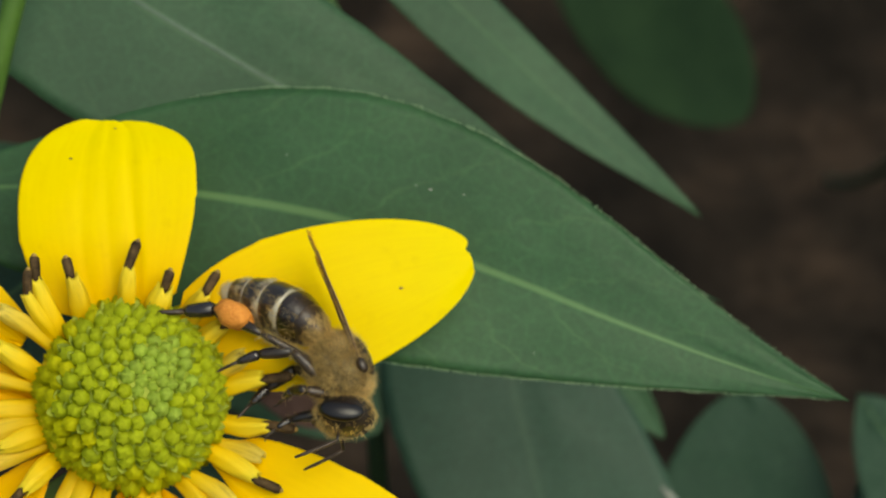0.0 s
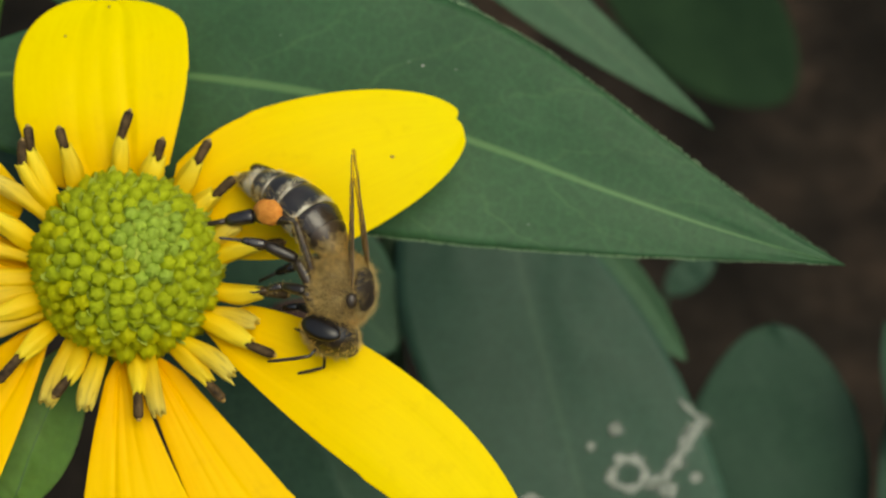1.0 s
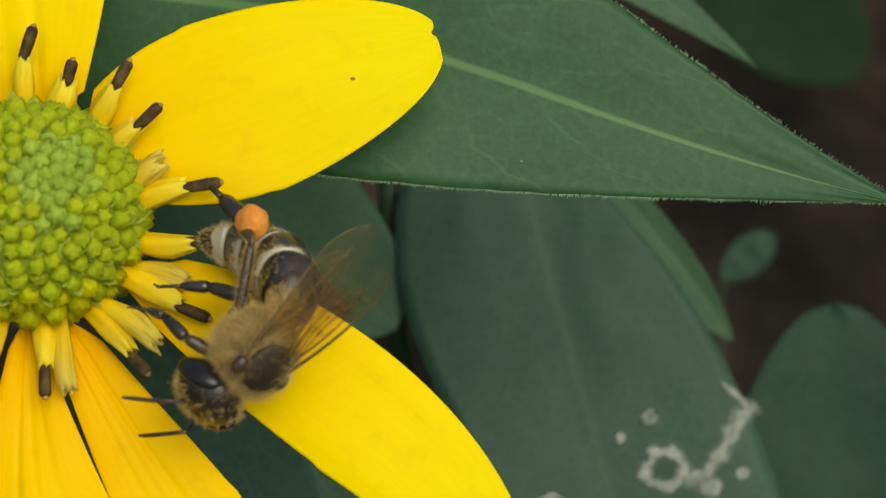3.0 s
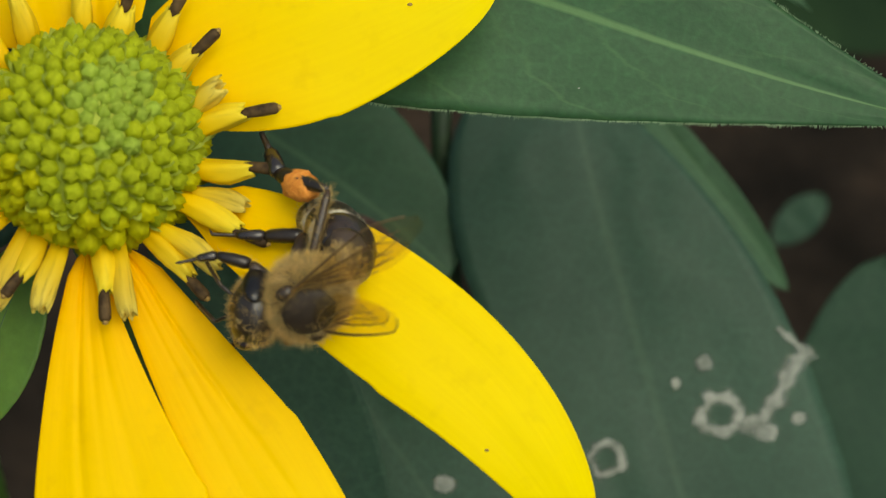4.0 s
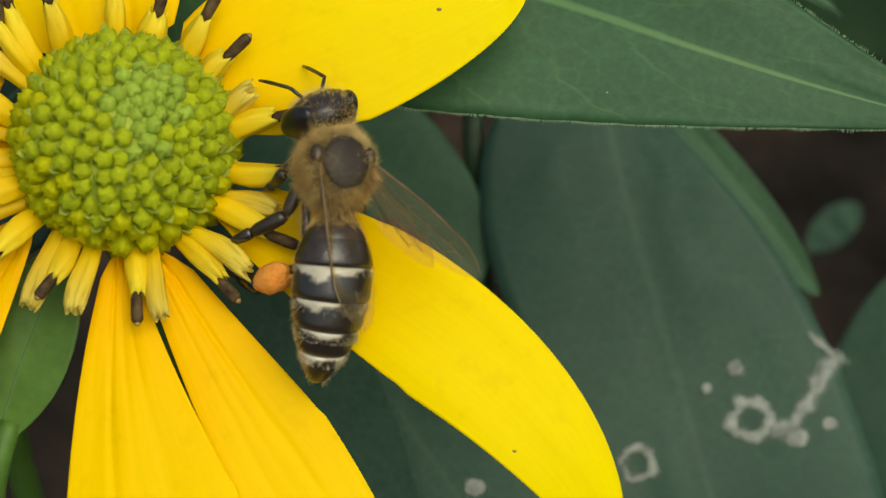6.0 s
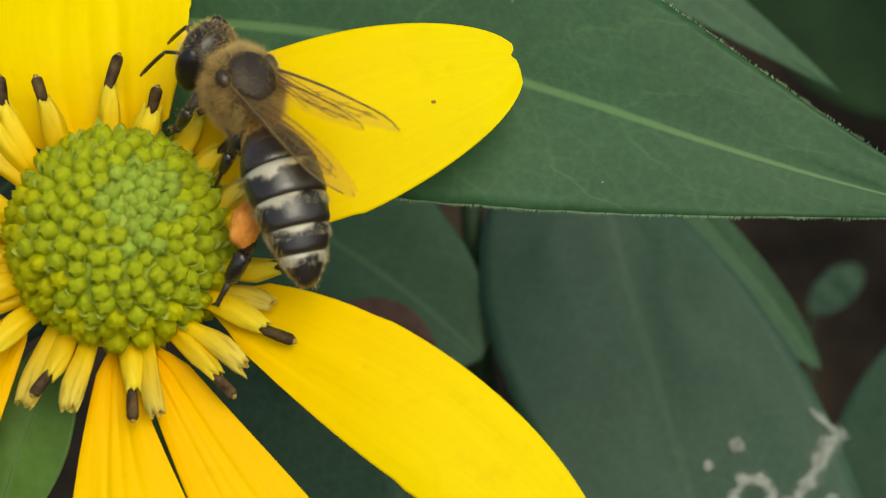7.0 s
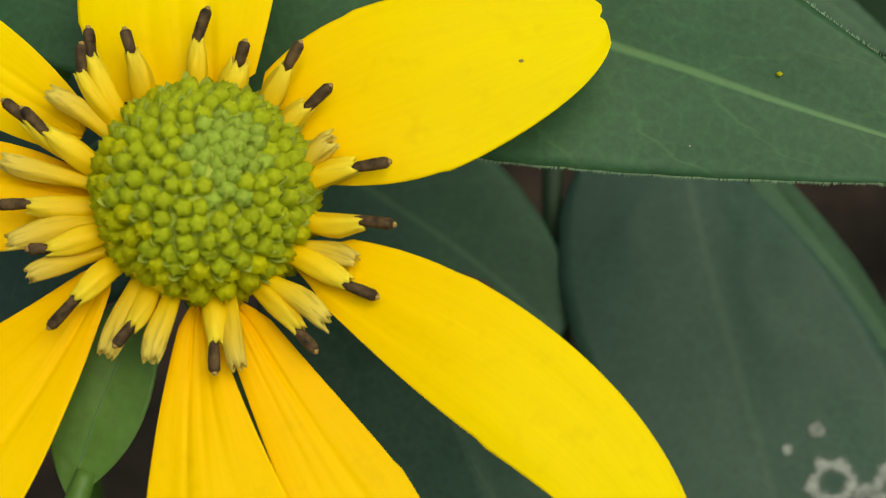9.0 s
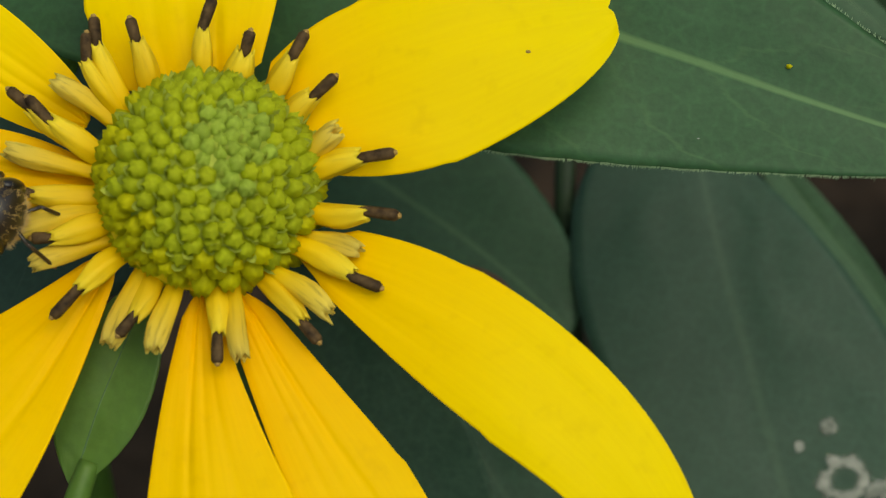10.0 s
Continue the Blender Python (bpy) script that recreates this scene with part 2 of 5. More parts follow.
# ---- building helpers ----
WORLD_OF = {}


def thing(name, label, category, m, group="", kind=""):
    ob = new(name)
    ob.empty_display_size = 0.01
    ob.matrix_basis = m
    WORLD_OF[ob] = m
    return tagged(ob, label, category, group, kind)


def mesh_of(name, bm, material, smooth=True):
    bmesh.ops.scale(bm, vec=(UNIT,) * 3, verts=bm.verts)
    me = bpy.data.meshes.new(name)
    bm.to_mesh(me)
    bm.free()
    me.materials.append(material)
    if smooth:
        me.shade_smooth()
    return me


def part(name, data, material, parent, label="", m=None, smooth=True):
    """Links a bmesh (or a ready mesh) as one mesh object under parent; m is its pose in the world (the working frame if not given)."""
    me = mesh_of(name, data, material, smooth) if isinstance(data, bmesh.types.BMesh) else data
    ob = new(name, me)
    m = FRAME_M if m is None else m
    ob.parent = parent
    ob.matrix_basis = WORLD_OF[parent].inverted() @ m
    WORLD_OF[ob] = m
    return tagged(ob, label) if label else ob


def at(u, v, w):
    return FRAME_M @ Vector((u * UNIT, v * UNIT, w * UNIT))


def to_frame(p):
    return FRAME_M.inverted() @ Vector(p) / UNIT


def bezier(points, s):
    pts = [Vector(p) for p in points]
    while len(pts) > 1:
        pts = [a.lerp(b, s) for a, b in zip(pts, pts[1:])]
    return pts[0]


def slope(points, s):
    a, b = max(0.0, s - 0.01), min(1.0, s + 0.01)
    return (bezier(points, b) - bezier(points, a)).normalized()


def sheet(rows):
    """A grid mesh from rows of points, with UV (along, across)."""
    bm = bmesh.new()
    uv = bm.loops.layers.uv.new("UVMap")
    n, k = len(rows), len(rows[0])
    vs = [[bm.verts.new(p) for p in row] for row in rows]
    for i in range(n - 1):
        for j in range(k - 1):
            f = bm.faces.new((vs[i][j], vs[i][j + 1], vs[i + 1][j + 1], vs[i + 1][j]))
            for loop, (a, b) in zip(f.loops, ((i, j), (i, j + 1), (i + 1, j + 1), (i + 1, j))):
                loop[uv].uv = (a / (n - 1), b / (k - 1))
    return bm


def thicken(bm, depth):
    """Gives a sheet a back side and edges, so that it has real thickness."""
    bm.normal_update()
    bmesh.ops.solidify(bm, geom=bm.faces[:], thickness=depth)
    return bm


def tube(points, radii, sides=10, cap=True):
    """A round tapered tube through points."""
    bm = bmesh.new()
    pts = [Vector(p) for p in points]
    rings = []
    ref = Vector((0.13, 0.31, 0.94)).normalized()
    for i, p in enumerate(pts):
        d = (pts[min(i + 1, len(pts) - 1)] - pts[max(i - 1, 0)]).normalized()
        x = d.cross(ref).normalized()
        y = d.cross(x)
        r = radii[i] if isinstance(radii, (list, tuple)) else radii
        rings.append([bm.verts.new(p + (x * math.cos(a) + y * math.sin(a)) * r) for a in (2 * math.pi * k / sides for k in range(sides))])
    for a, b in zip(rings, rings[1:]):
        for k in range(sides):
            bm.faces.new((a[k], a[(k + 1) % sides], b[(k + 1) % sides], b[k]))
    if cap:
        bm.faces.new(rings[0][::-1])
        bm.faces.new(rings[-1])
    bmesh.ops.recalc_face_normals(bm, faces=bm.faces)
    return bm


def curve_tube(points, r0, r1, steps=14, sides=10):
    ss = [i / steps for i in range(steps + 1)]
    return tube([bezier(points, s) for s in ss], [r0 + (r1 - r0) * s for s in ss], sides)


# ---- ground ----
def ground():
    bm = bmesh.new()
    edge = [-60, -12, -3, -1.2] + [x * 0.03 - 0.9 for x in range(61)] + [1.2, 3, 12, 60]
    rows = [[bm.verts.new((x, y + 0.4, 0.02 * noise.noise((x * 9, y * 9, 0)) + 0.008 * noise.noise((x * 40, y * 40, 3)))) for x in edge] for y in edge]
    for a, b in zip(rows, rows[1:]):
        for k in range(len(edge) - 1):
            bm.faces.new((a[k], a[k + 1], b[k + 1], b[k]))
    bmesh.ops.scale(bm, vec=(1 / UNIT,) * 3, verts=bm.verts)
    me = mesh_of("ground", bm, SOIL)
    tagged(new("ground", me), "brown garden soil, bare, with the plants' shade put into its dark colour", "soil", kind="structure")


ground()


# ---- leaves ----
def both(value):
    """A measure for the two halves of a blade: (left, right of its run), or one for both."""
    return value if isinstance(value, tuple) else (value, value)


def leaf_rows(spine, width, b0, b1, peak, normal, fold, wave, seed, n=56, k=20, teeth=0.012):
    """Points of a leaf blade. spine: control points; width: half the greatest width; b0, b1: fullness towards base and tip."""
    halves = list(zip(both(width), both(b0), both(b1), both(peak)))
    normal = Vector(normal).normalized()
    rows = []
    for i in range(n + 1):
        s = i / n
        wide = []
        for half, foot, end, top in halves:
            q = 0.5 * s / top if s < top else 0.5 + 0.5 * (s - top) / (1 - top)
            wide.append((half * max(math.sin(math.pi * q), 0.0) ** (foot if s < top else end) + 0.02) * (1 + teeth * ((s * 34) % 1.0 - 0.5)))
        p, d = bezier(spine, s), slope(spine, s)
        side = d.cross(normal).normalized()
        up = side.cross(d)
        row = []
        for j in range(k + 1):
            x = 2 * j / k - 1
            h = wide[0] if x < 0 else wide[1]
            lift = fold * abs(x) * h + wave * (noise.noise((s * 5 + seed, x * 1.3, seed)) + 0.35 * noise.noise((s * 17, x * 5, seed + 4)))
            row.append(p + side * (x * h) + up * lift)
        rows.append(row)
    return rows


def on_rows(rows, s, x):
    n, k = len(rows) - 1, len(rows[0]) - 1
    a, b = min(max(s, 0), 1) * n, (min(max(x, -1), 1) + 1) / 2 * k
    i, j = min(int(a), n - 1), min(int(b), k - 1)
    fa, fb = a - i, b - j
    return rows[i][j].lerp(rows[i][j + 1], fb).lerp(rows[i + 1][j].lerp(rows[i + 1][j + 1], fb), fa)


def ridge(points, radius, normal, flat=0.14):
    """A low flattened rib that lies on a blade."""
    ss = len(points) - 1
    bm = tube(points, [radius * (1 - 0.75 * i / ss) for i in range(ss + 1)], 8)
    for k, v in enumerate(list(bm.verts)):
        off = v.co - points[k // 8]
        v.co -= normal * off.dot(normal) * (1 - flat)
    return bm


def leaf(plant, spine, width, b0=0.8, b1=1.5, peak=0.48, normal=(0, 0, 1), fold=0.06, wave=0.25, seed=1, material=None,
         veins=5, rib=0.17, label="", rise=0.55, rib_material=None, vein_material=None):
    rows = leaf_rows(spine, width, b0, b1, peak, normal, fold, wave, seed)
    blade = part("leaf", thicken(sheet(rows), 0.035), material or LEAF, plant, label)
    up = Vector(normal).normalized()
    side_vein = vein_material or (VEIN if (material or LEAF) is LEAF else VEIN_BLUE)
    if rib:
        part("midrib", ridge([on_rows(rows, 0.02 + 0.95 * i / 30, 0) for i in range(31)], rib, up), rib_material or MIDRIB, blade)
    for side in (-1, 1) if veins else ():
        for v in range(veins):
            s0 = 0.10 + 0.72 * v / max(veins, 1) + (0.03 if side > 0 else 0)
            reach = 0.86
            run = [on_rows(rows, s0 + rise * 0.30 * q ** 1.25, side * reach * q) for q in (i / 14 for i in range(15))]
            part("vein", ridge(run, 0.034 if side_vein is VEIN else 0.035, up, 0.6), side_vein, blade)
    return rows, blade


def stem(parent, points, r0, r1, material=None, name="stem"):
    return part(name, curve_tube(points, r0, r1, 24, 12), material or STEM, parent)


GROUND_A, GROUND_B, GROUND_C = (-0.035, 0.14, 0.0), (0.03, 0.24, 0.0), (0.10, 0.20, 0.0)

# the plant whose large leaf lies right behind the flower
plant = thing("leafy_plant", "leafy perennial with broad smooth dark green lance-shaped leaves", "plant", Matrix.Translation(GROUND_A))
stem(plant, [to_frame(GROUND_A), (-30, -60, -110), (-19, -12, -10), (-12.6, 10.0, -9.4), (-8.6, 24, -9.2), (-4.6, 38, -9)], 1.3, 0.45, BRACT)
LEAF_A, BLADE_A = leaf(plant, [(-16.9, 10.34, -8.5), (12.27, 13.90, -6.8), (15.32, 6.49, -6.2), (37.3, 1.35, -4.7)], (7.03, 7.29), (1.18, 0.57), (0.99, 1.13), (0.452, 0.363),
                 (0.0, 0.05, 1), 0.05, 0.16, 3, LEAF, 0, 0.0, "broad dark green lance-shaped leaf with a pale midrib")
leaf(plant, [(-28.4, 38.76, -16), (0.6, 17.68, -14.5), (32.3, 6.2, -17.0)], (6.03, 7.9), 0.8, (1.38, 1.45), (0.496, 0.45), (0.1, 0.1, 1), 0.05, 0.3, 9,
                 LEAF_MID, 0, 0.28, "dull green leaf under a darker one", rib_material=RIB_BLUE)
leaf(plant, [(-22, 15, -40), (2.5, 5.6, -40), (12.2, -4.4, -41)], 6.4, 0.8, 0.6, 0.55, (0, 0.3, 1), 0.05, 0.2, 21,
                 LEAF_MID, 0, 0.0, "small shaded green leaf", rib_material=VEIN_BLUE)
LEAF_K, blade_k = leaf(plant, [(3, -5, -29), (12, -16, -25.5), (25, -36, -28)], 5.2, 0.7, 1.0, 0.5, (0, 0.1, 1), 0.05, 0.3, 23,
                 LEAF_SKY_SHEEN, 0, 0.0, "shaded green leaf under the petals")
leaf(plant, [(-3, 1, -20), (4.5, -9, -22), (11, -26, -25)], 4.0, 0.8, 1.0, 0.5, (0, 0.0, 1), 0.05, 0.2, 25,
                 LEAF_SHADE, 0, 0.0, "green leaf under the petals, their shade put into its colour")
leaf(plant, [(1.5, 13.5, -16), (-12, 4, -17), (-26, -8, -18)], 7.4, 0.8, 1.2, 0.5, (0, 0, 1), 0.04, 0.2, 27,
                 LEAF_SKY_SHEEN, 3, 0.2, "dull green leaf behind the flower, sky sheen put into its colour")



def petiole(owner, points, r0=0.42, r1=0.30, material=None):
    return part("petiole", curve_tube(points, r0, r1, 18, 10), material or STEM, owner)


petiole(plant, [(-6.5, 31, -9.1), (-18, 40, -14), (-30, 37, -16)])
petiole(plant, [(-15.8, -1.0, -9.8), (-20, 4, -30), (-22, 15, -40)])
petiole(plant, [(-13.0, 8.8, -9.6), (-7, 11.6, -14), (1.5, 13.5, -16)], 0.30, 0.2)
petiole(plant, [(-14.6, 3.0, -9.6), (-10, 1.0, -18), (-3, 1, -20)], 0.35, 0.22)
petiole(plant, [(-14.6, 3.0, -9.6), (-8, 1.5, -26), (3, -5, -29)], 0.35, 0.22)

# the plant below it, whose leaf, coloured with sky sheen, carries pale mines
plant_low = thing("leafy_plant", "leafy perennial with dull green leaves, sky sheen put into their colour, marked by leaf miners", "plant", Matrix.Translation(GROUND_B))
# This darkened stem stands in for the shadowy gap between two leaves.
stem(plant_low, [to_frame(GROUND_B), (17.5, -60, -120), (15.5, -36, -70), (13.2, -15.2, -40), (10.2, 0.4, -42), (11.6, 13.0, -44)], 1.1, 0.62, STEM_SHADE)
LEAF_D, blade_d = leaf(plant_low, [(19.26, 9.85, -44), (21.18, -1.3, -40), (25.51, -12.95, -39), (34.57, -46.64, -41)], (10.15, 9.3), (0.96, 0.3), (1.0, 1.74), (0.673, 0.278), (0.05, 0.0, 1), 0.03, 0.35, 14,
                       LEAF_SKY_SHEEN, 0, 0.0, "large dull green leaf with sky sheen put into its colour and pale leaf-miner trails")
leaf(plant_low, [(-9, 50, -34), (14.29, 25.85, -37), (34.3, 11.9, -39)], (2.58, 3.3), 0.8, (0.76, 1.27), (0.423, 0.545), (0.2, 0.2, 1), 0.05, 0.2, 31,
                 LEAF_MID, 0, 0.0, "narrow green leaf with a pointed tip")
leaf(plant_low, [(22.8, 9.3, -47), (29.3, 1.9, -50), (34.2, -4.9, -52)], (1.2, 2.0), 0.6, 0.7, 0.55, (-0.1, 0.3, 1), 0.2, 0.1, 33,
                 LEAF_MID, 0, 0.0, "narrow green leaflet in shade")


petiole(plant_low, [(11.6, 12.9, -44), (15.5, 14.5, -45), (19.26, 9.85, -44)])
petiole(plant_low, [(11.6, 12.9, -44), (11.5, 18, -42), (6, 34, -38), (-9, 50, -34)])
petiole(plant_low, [(11.6, 12.8, -44), (18, 14.0, -46), (22.8, 9.3, -47)], 0.3, 0.2)


def nearest(rows, u, v):
    """The point of a blade that lies over (u, v)."""
    best = min((((p.x - u) ** 2 + (p.y - v) ** 2, p) for row in rows for p in row), key=lambda q: q[0])[1]
    return best.z


def mark(rows, centre, r, hole, seed, squash=1.0):
    """A dry round patch on a blade; hole: share of its radius that is still green."""
    bm = bmesh.new()
    uv = bm.loops.layers.uv.new("UVMap")
    rings, m = [], 48
    for q in (hole, (1 + hole) / 2, 1.0):
        ring = []
        for k in range(m):
            a = 2 * math.pi * k / m
            rr = r * q * (1 + 0.28 * noise.noise((math.cos(a) * 1.4, math.sin(a) * 1.4, seed)) + 0.14 * noise.noise((math.cos(a) * 5, math.sin(a) * 5, seed)))
            u, v = centre[0] + rr * math.cos(a), centre[1] + rr * math.sin(a) * squash
            ring.append(bm.verts.new((u, v, nearest(rows, u, v) + 0.16 + (0.05 if 0 < q < 1 else 0))))
        rings.append(ring)
    for a, b in zip(rings, rings[1:]):
        for k in range(m):
            bm.faces.new((a[k], a[(k + 1) % m], b[(k + 1) % m], b[k]))
    if hole < 0.05:
        bm.faces.new(rings[0][::-1])
    rim = set(rings[2]) | (set(rings[0]) if hole > 0.05 else set())
    for f in bm.faces:
        for loop in f.loops:
            loop[uv].uv = (0.0 if loop.vert in rim else 1.0, 0.0)
    return bm


def trail(rows, points, r0, r1, seed):
    bm = bmesh.new()
    uv = bm.loops.layers.uv.new("UVMap")
    n, left, middle, right = 24, [], [], []
    for i in range(n + 1):
        s = i / n
        p, d = bezier(points, s), slope(points, s)
        side = Vector((-d.y, d.x, 0)).normalized()
        r = (r0 + (r1 - r0) * s) * (1 + 0.5 * noise.noise((s * 9, seed, 0)))
        a, b = p + side * r, p - side * r * (1 + 0.4 * noise.noise((s * 8, seed, 5)))
        middle.append(bm.verts.new((p.x, p.y, nearest(rows, p.x, p.y) + 0.19)))
        left.append(bm.verts.new((a.x, a.y, nearest(rows, a.x, a.y) + 0.16)))
        right.append(bm.verts.new((b.x, b.y, nearest(rows, b.x, b.y) + 0.16)))
    for i in range(n):
        bm.faces.new((left[i], middle[i], middle[i + 1], left[i + 1]))
        bm.faces.new((middle[i], right[i], right[i + 1], middle[i + 1]))
    centre = set(middle)
    for f in bm.faces:
        for loop in f.loops:
            loop[uv].uv = (1.0 if loop.vert in centre else 0.0, 0.0)
    return bm


part("leaf_mine", mark(LEAF_D, (28.92, -12.77), 1.75, 0.30, 1), MINE, blade_d, "pale dry ring left by a leaf miner")
part("leaf_mine", trail(LEAF_D, [(30.2, -13.4, 0), (32.2, -13.6, 0), (32.1, -10.8, 0), (34.5, -8.7, 0)], 0.75, 0.85, 2), MINE, blade_d, "pale dry trail of a leaf miner")
part("leaf_mine", mark(LEAF_D, (31.7, -13.75), 0.95, 0.0, 3, 0.7), MINE, blade_d)
part("leaf_mine", mark(LEAF_D, (33.7, -12.9), 0.7, 0.0, 8, 0.7), MINE, blade_d)
part("leaf_mine", trail(LEAF_D, [(34.2, -8.9, 0), (33.3, -8.3, 0), (32.4, -7.4, 0)], 0.5, 0.25, 9), MINE, blade_d)
part("leaf_mine", mark(LEAF_D, (27.9, -9.62), 0.65, 0.0, 4), MINE, blade_d)
part("leaf_mine", mark(LEAF_D, (26.2, -10.9), 0.4, 0.0, 10), MINE, blade_d)
part("leaf_mine", mark(LEAF_K, (12.9, -16.25), 0.85, 0.0, 5, 0.7), MINE, blade_k)
part("leaf_mine", mark(LEAF_D, (21.99, -15.55), 1.5, 0.35, 6, 0.85), MINE, blade_d)

# pale specks on the dark leaf
for u, v, r in ((14.4, 11.8, 0.16), (16.2, 11.6, 0.11), (13.6, 12.0, 0.09), (20.3, 3.2, 0.08), (6.5, 13.4, 0.09)):
    part("leaf_speck", mark(LEAF_A, (u, v), r, 0.0, u, 0.6), MINE, BLADE_A)

# low plants farther off, out of focus
plant_far = thing("leafy_plant", "low green plant with shade put into its dark colours", "plant", Matrix.Translation(GROUND_C))
stem(plant_far, [to_frame(GROUND_C), (52, -50, -150), (50, -36, -110), (47.2, -28, -97)], 1.2, 0.6, STEM_SHADE)
leaf(plant_far, [(44.5, -40, -74), (44.5, -20, -71), (43.3, -1.8, -69)], 8.2, 0.7, 0.55, 0.62, (0, 0.1, 1), 0.05, 0.4, 41, LEAF_SHADE, 0, 0.0, "broad green leaf with shade put into its colour")
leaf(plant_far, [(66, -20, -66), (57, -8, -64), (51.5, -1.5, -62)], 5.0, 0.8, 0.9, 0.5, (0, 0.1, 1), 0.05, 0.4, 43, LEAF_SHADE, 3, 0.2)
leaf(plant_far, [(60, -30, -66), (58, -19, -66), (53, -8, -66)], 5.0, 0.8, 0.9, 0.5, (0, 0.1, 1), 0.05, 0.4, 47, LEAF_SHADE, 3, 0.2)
GROUND_D = (0.16, 0.42, 0.0)
plant_back = thing("leafy_plant", "tall plant with long pointed leaves, shade put into its dark green", "plant", Matrix.Translation(GROUND_D))
stem(plant_back, [to_frame(GROUND_D), (105, 20, -230), (100, 50, -192), (92, 72, -188)], 1.6, 0.8, STEM_SHADE)
petiole(plant_back, [(92, 72, -188), (60, 86, -189), (31, 60.5, -190)])
petiole(plant_back, [(92, 72, -188), (88, 66, -175), (72, 52, -160)])
leaf(plant_back, [(31, 60.5, -190), (50, 45, -190), (64, 31, -190)], 10.5, 0.8, 0.6, 0.58, (0, 0.1, 1), 0.05, 0.4, 51, LEAF_FAR_SHADE, 0, 0.0)
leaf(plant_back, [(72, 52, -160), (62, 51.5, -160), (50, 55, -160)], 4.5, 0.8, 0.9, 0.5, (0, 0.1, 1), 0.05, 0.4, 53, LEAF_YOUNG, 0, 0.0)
leaf(plant_far, [(39.4, 1.2, -120), (41.7, 3.4, -120), (44.6, 5.8, -120)], 1.9, 0.6, 0.5, 0.55, (0, 0.1, 1), 0.05, 0.3, 57, LEAF_SHADE, 0, 0.0, "small young leaf")

petiole(plant_far, [(50, -34, -108), (47, -44, -90), (44.5, -40, -74)])
petiole(plant_far, [(51, -40, -118), (62, -38, -90), (66, -20, -66)])
petiole(plant_far, [(51, -40, -118), (58, -42, -86), (60, -30, -66)])
petiole(plant_far, [(50, -34, -108), (37, -24, -110), (39.4, 1.2, -120)], 0.3, 0.2, STEM_SHADE)

# a dry leaf on the way down, caught among the stems
dry = thing("dry_leaf", "reddish brown dry leaf caught below the foliage", "dead leaf", Matrix.Translation(at(7.4, -1.7, -34)))
part("blade", thicken(sheet(leaf_rows([(3.6, -1.6, -34.5), (7.2, -1.9, -33.6), (9.8, -3.6, -35)], 1.35, 0.8, 0.8, 0.5, (0, 0.2, 1), 0.1, 0.22, 61)), 0.15), DRY, dry)

# ---- the flower ----
AXIS = Vector((0.44, 0.31, 0.84)).normalized()
CENTRE = Vector((-0.42, 0.50, -0.55))
GROUND_F = (-0.02, 0.06, 0.0)
flower = thing("coneflower", "yellow coneflower with a domed green disc and drooping rays", "flower", Matrix.Translation(GROUND_F))
STALK = [to_frame(GROUND_F), (-14, -40, -130), (-9, -10, -40), CENTRE - AXIS * 4]
part("stem", curve_tube(STALK, 1.5, 1.0, 24, 12), STEM, flower, "slender green stalk")


def ray(base, mid, tip, half, w0, peak, normal, cup, grooves, seed, notch=0.5, label="", blunt=2.2, ease=2.0, material=None, notch_at=0.25):
    """A ray petal: pleated lengthwise, rounded and slightly notched at the tip."""
    n, k = 44, 56
    spine = [base, mid, tip]
    halves = list(zip(both(half), both(w0), both(peak), both(blunt), both(ease)))
    normal = Vector(normal).normalized()
    rows = []
    for i in range(n + 1):
        s = 0.985 * (1 - (1 - i / n) ** 1.6)
        wide = []
        for full, foot, top, end, swell in halves:
            if s < top:
                wide.append((foot + (full - foot) * (1 - (1 - s / top) ** swell)) * min(1.0, (s + 0.004) / 0.07) ** 0.5)
            else:
                wide.append(full * max(1 - ((s - top) / (1 - top)) ** end, 0.0) ** 0.5 + 0.10)
        p, d = bezier(spine, s), slope(spine, s)
        side = d.cross(normal).normalized()
        up = side.cross(d)
        row = []
        for j in range(k + 1):
            x = 2 * j / k - 1
            h = wide[0] if x < 0 else wide[1]
            pleat = -grooves * (0.9 * math.exp(-((abs(x) - 0.30 - 0.04 * math.sin(seed + 5 * s)) / 0.07) ** 2) * (1.0 if x * (seed % 2 - 0.5) > 0 else 0.35) + 0.3 * math.exp(-(x / 0.06) ** 2)) * (1 - 0.5 * s)
            lift = cup * h * x * x + pleat + 0.16 * noise.noise((s * 3 + seed, x * 1.6, seed)) + 0.008 * noise.noise((s * 7, x * 9, seed))
            back = notch * 0.5 * math.exp(-((x - notch_at) / 0.22) ** 2) * max(0.0, (s - 0.85) / 0.15) ** 2
            row.append(p + side * x * h + up * lift - d * back)
        rows.append(row)
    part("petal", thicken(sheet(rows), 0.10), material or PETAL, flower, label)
    return rows


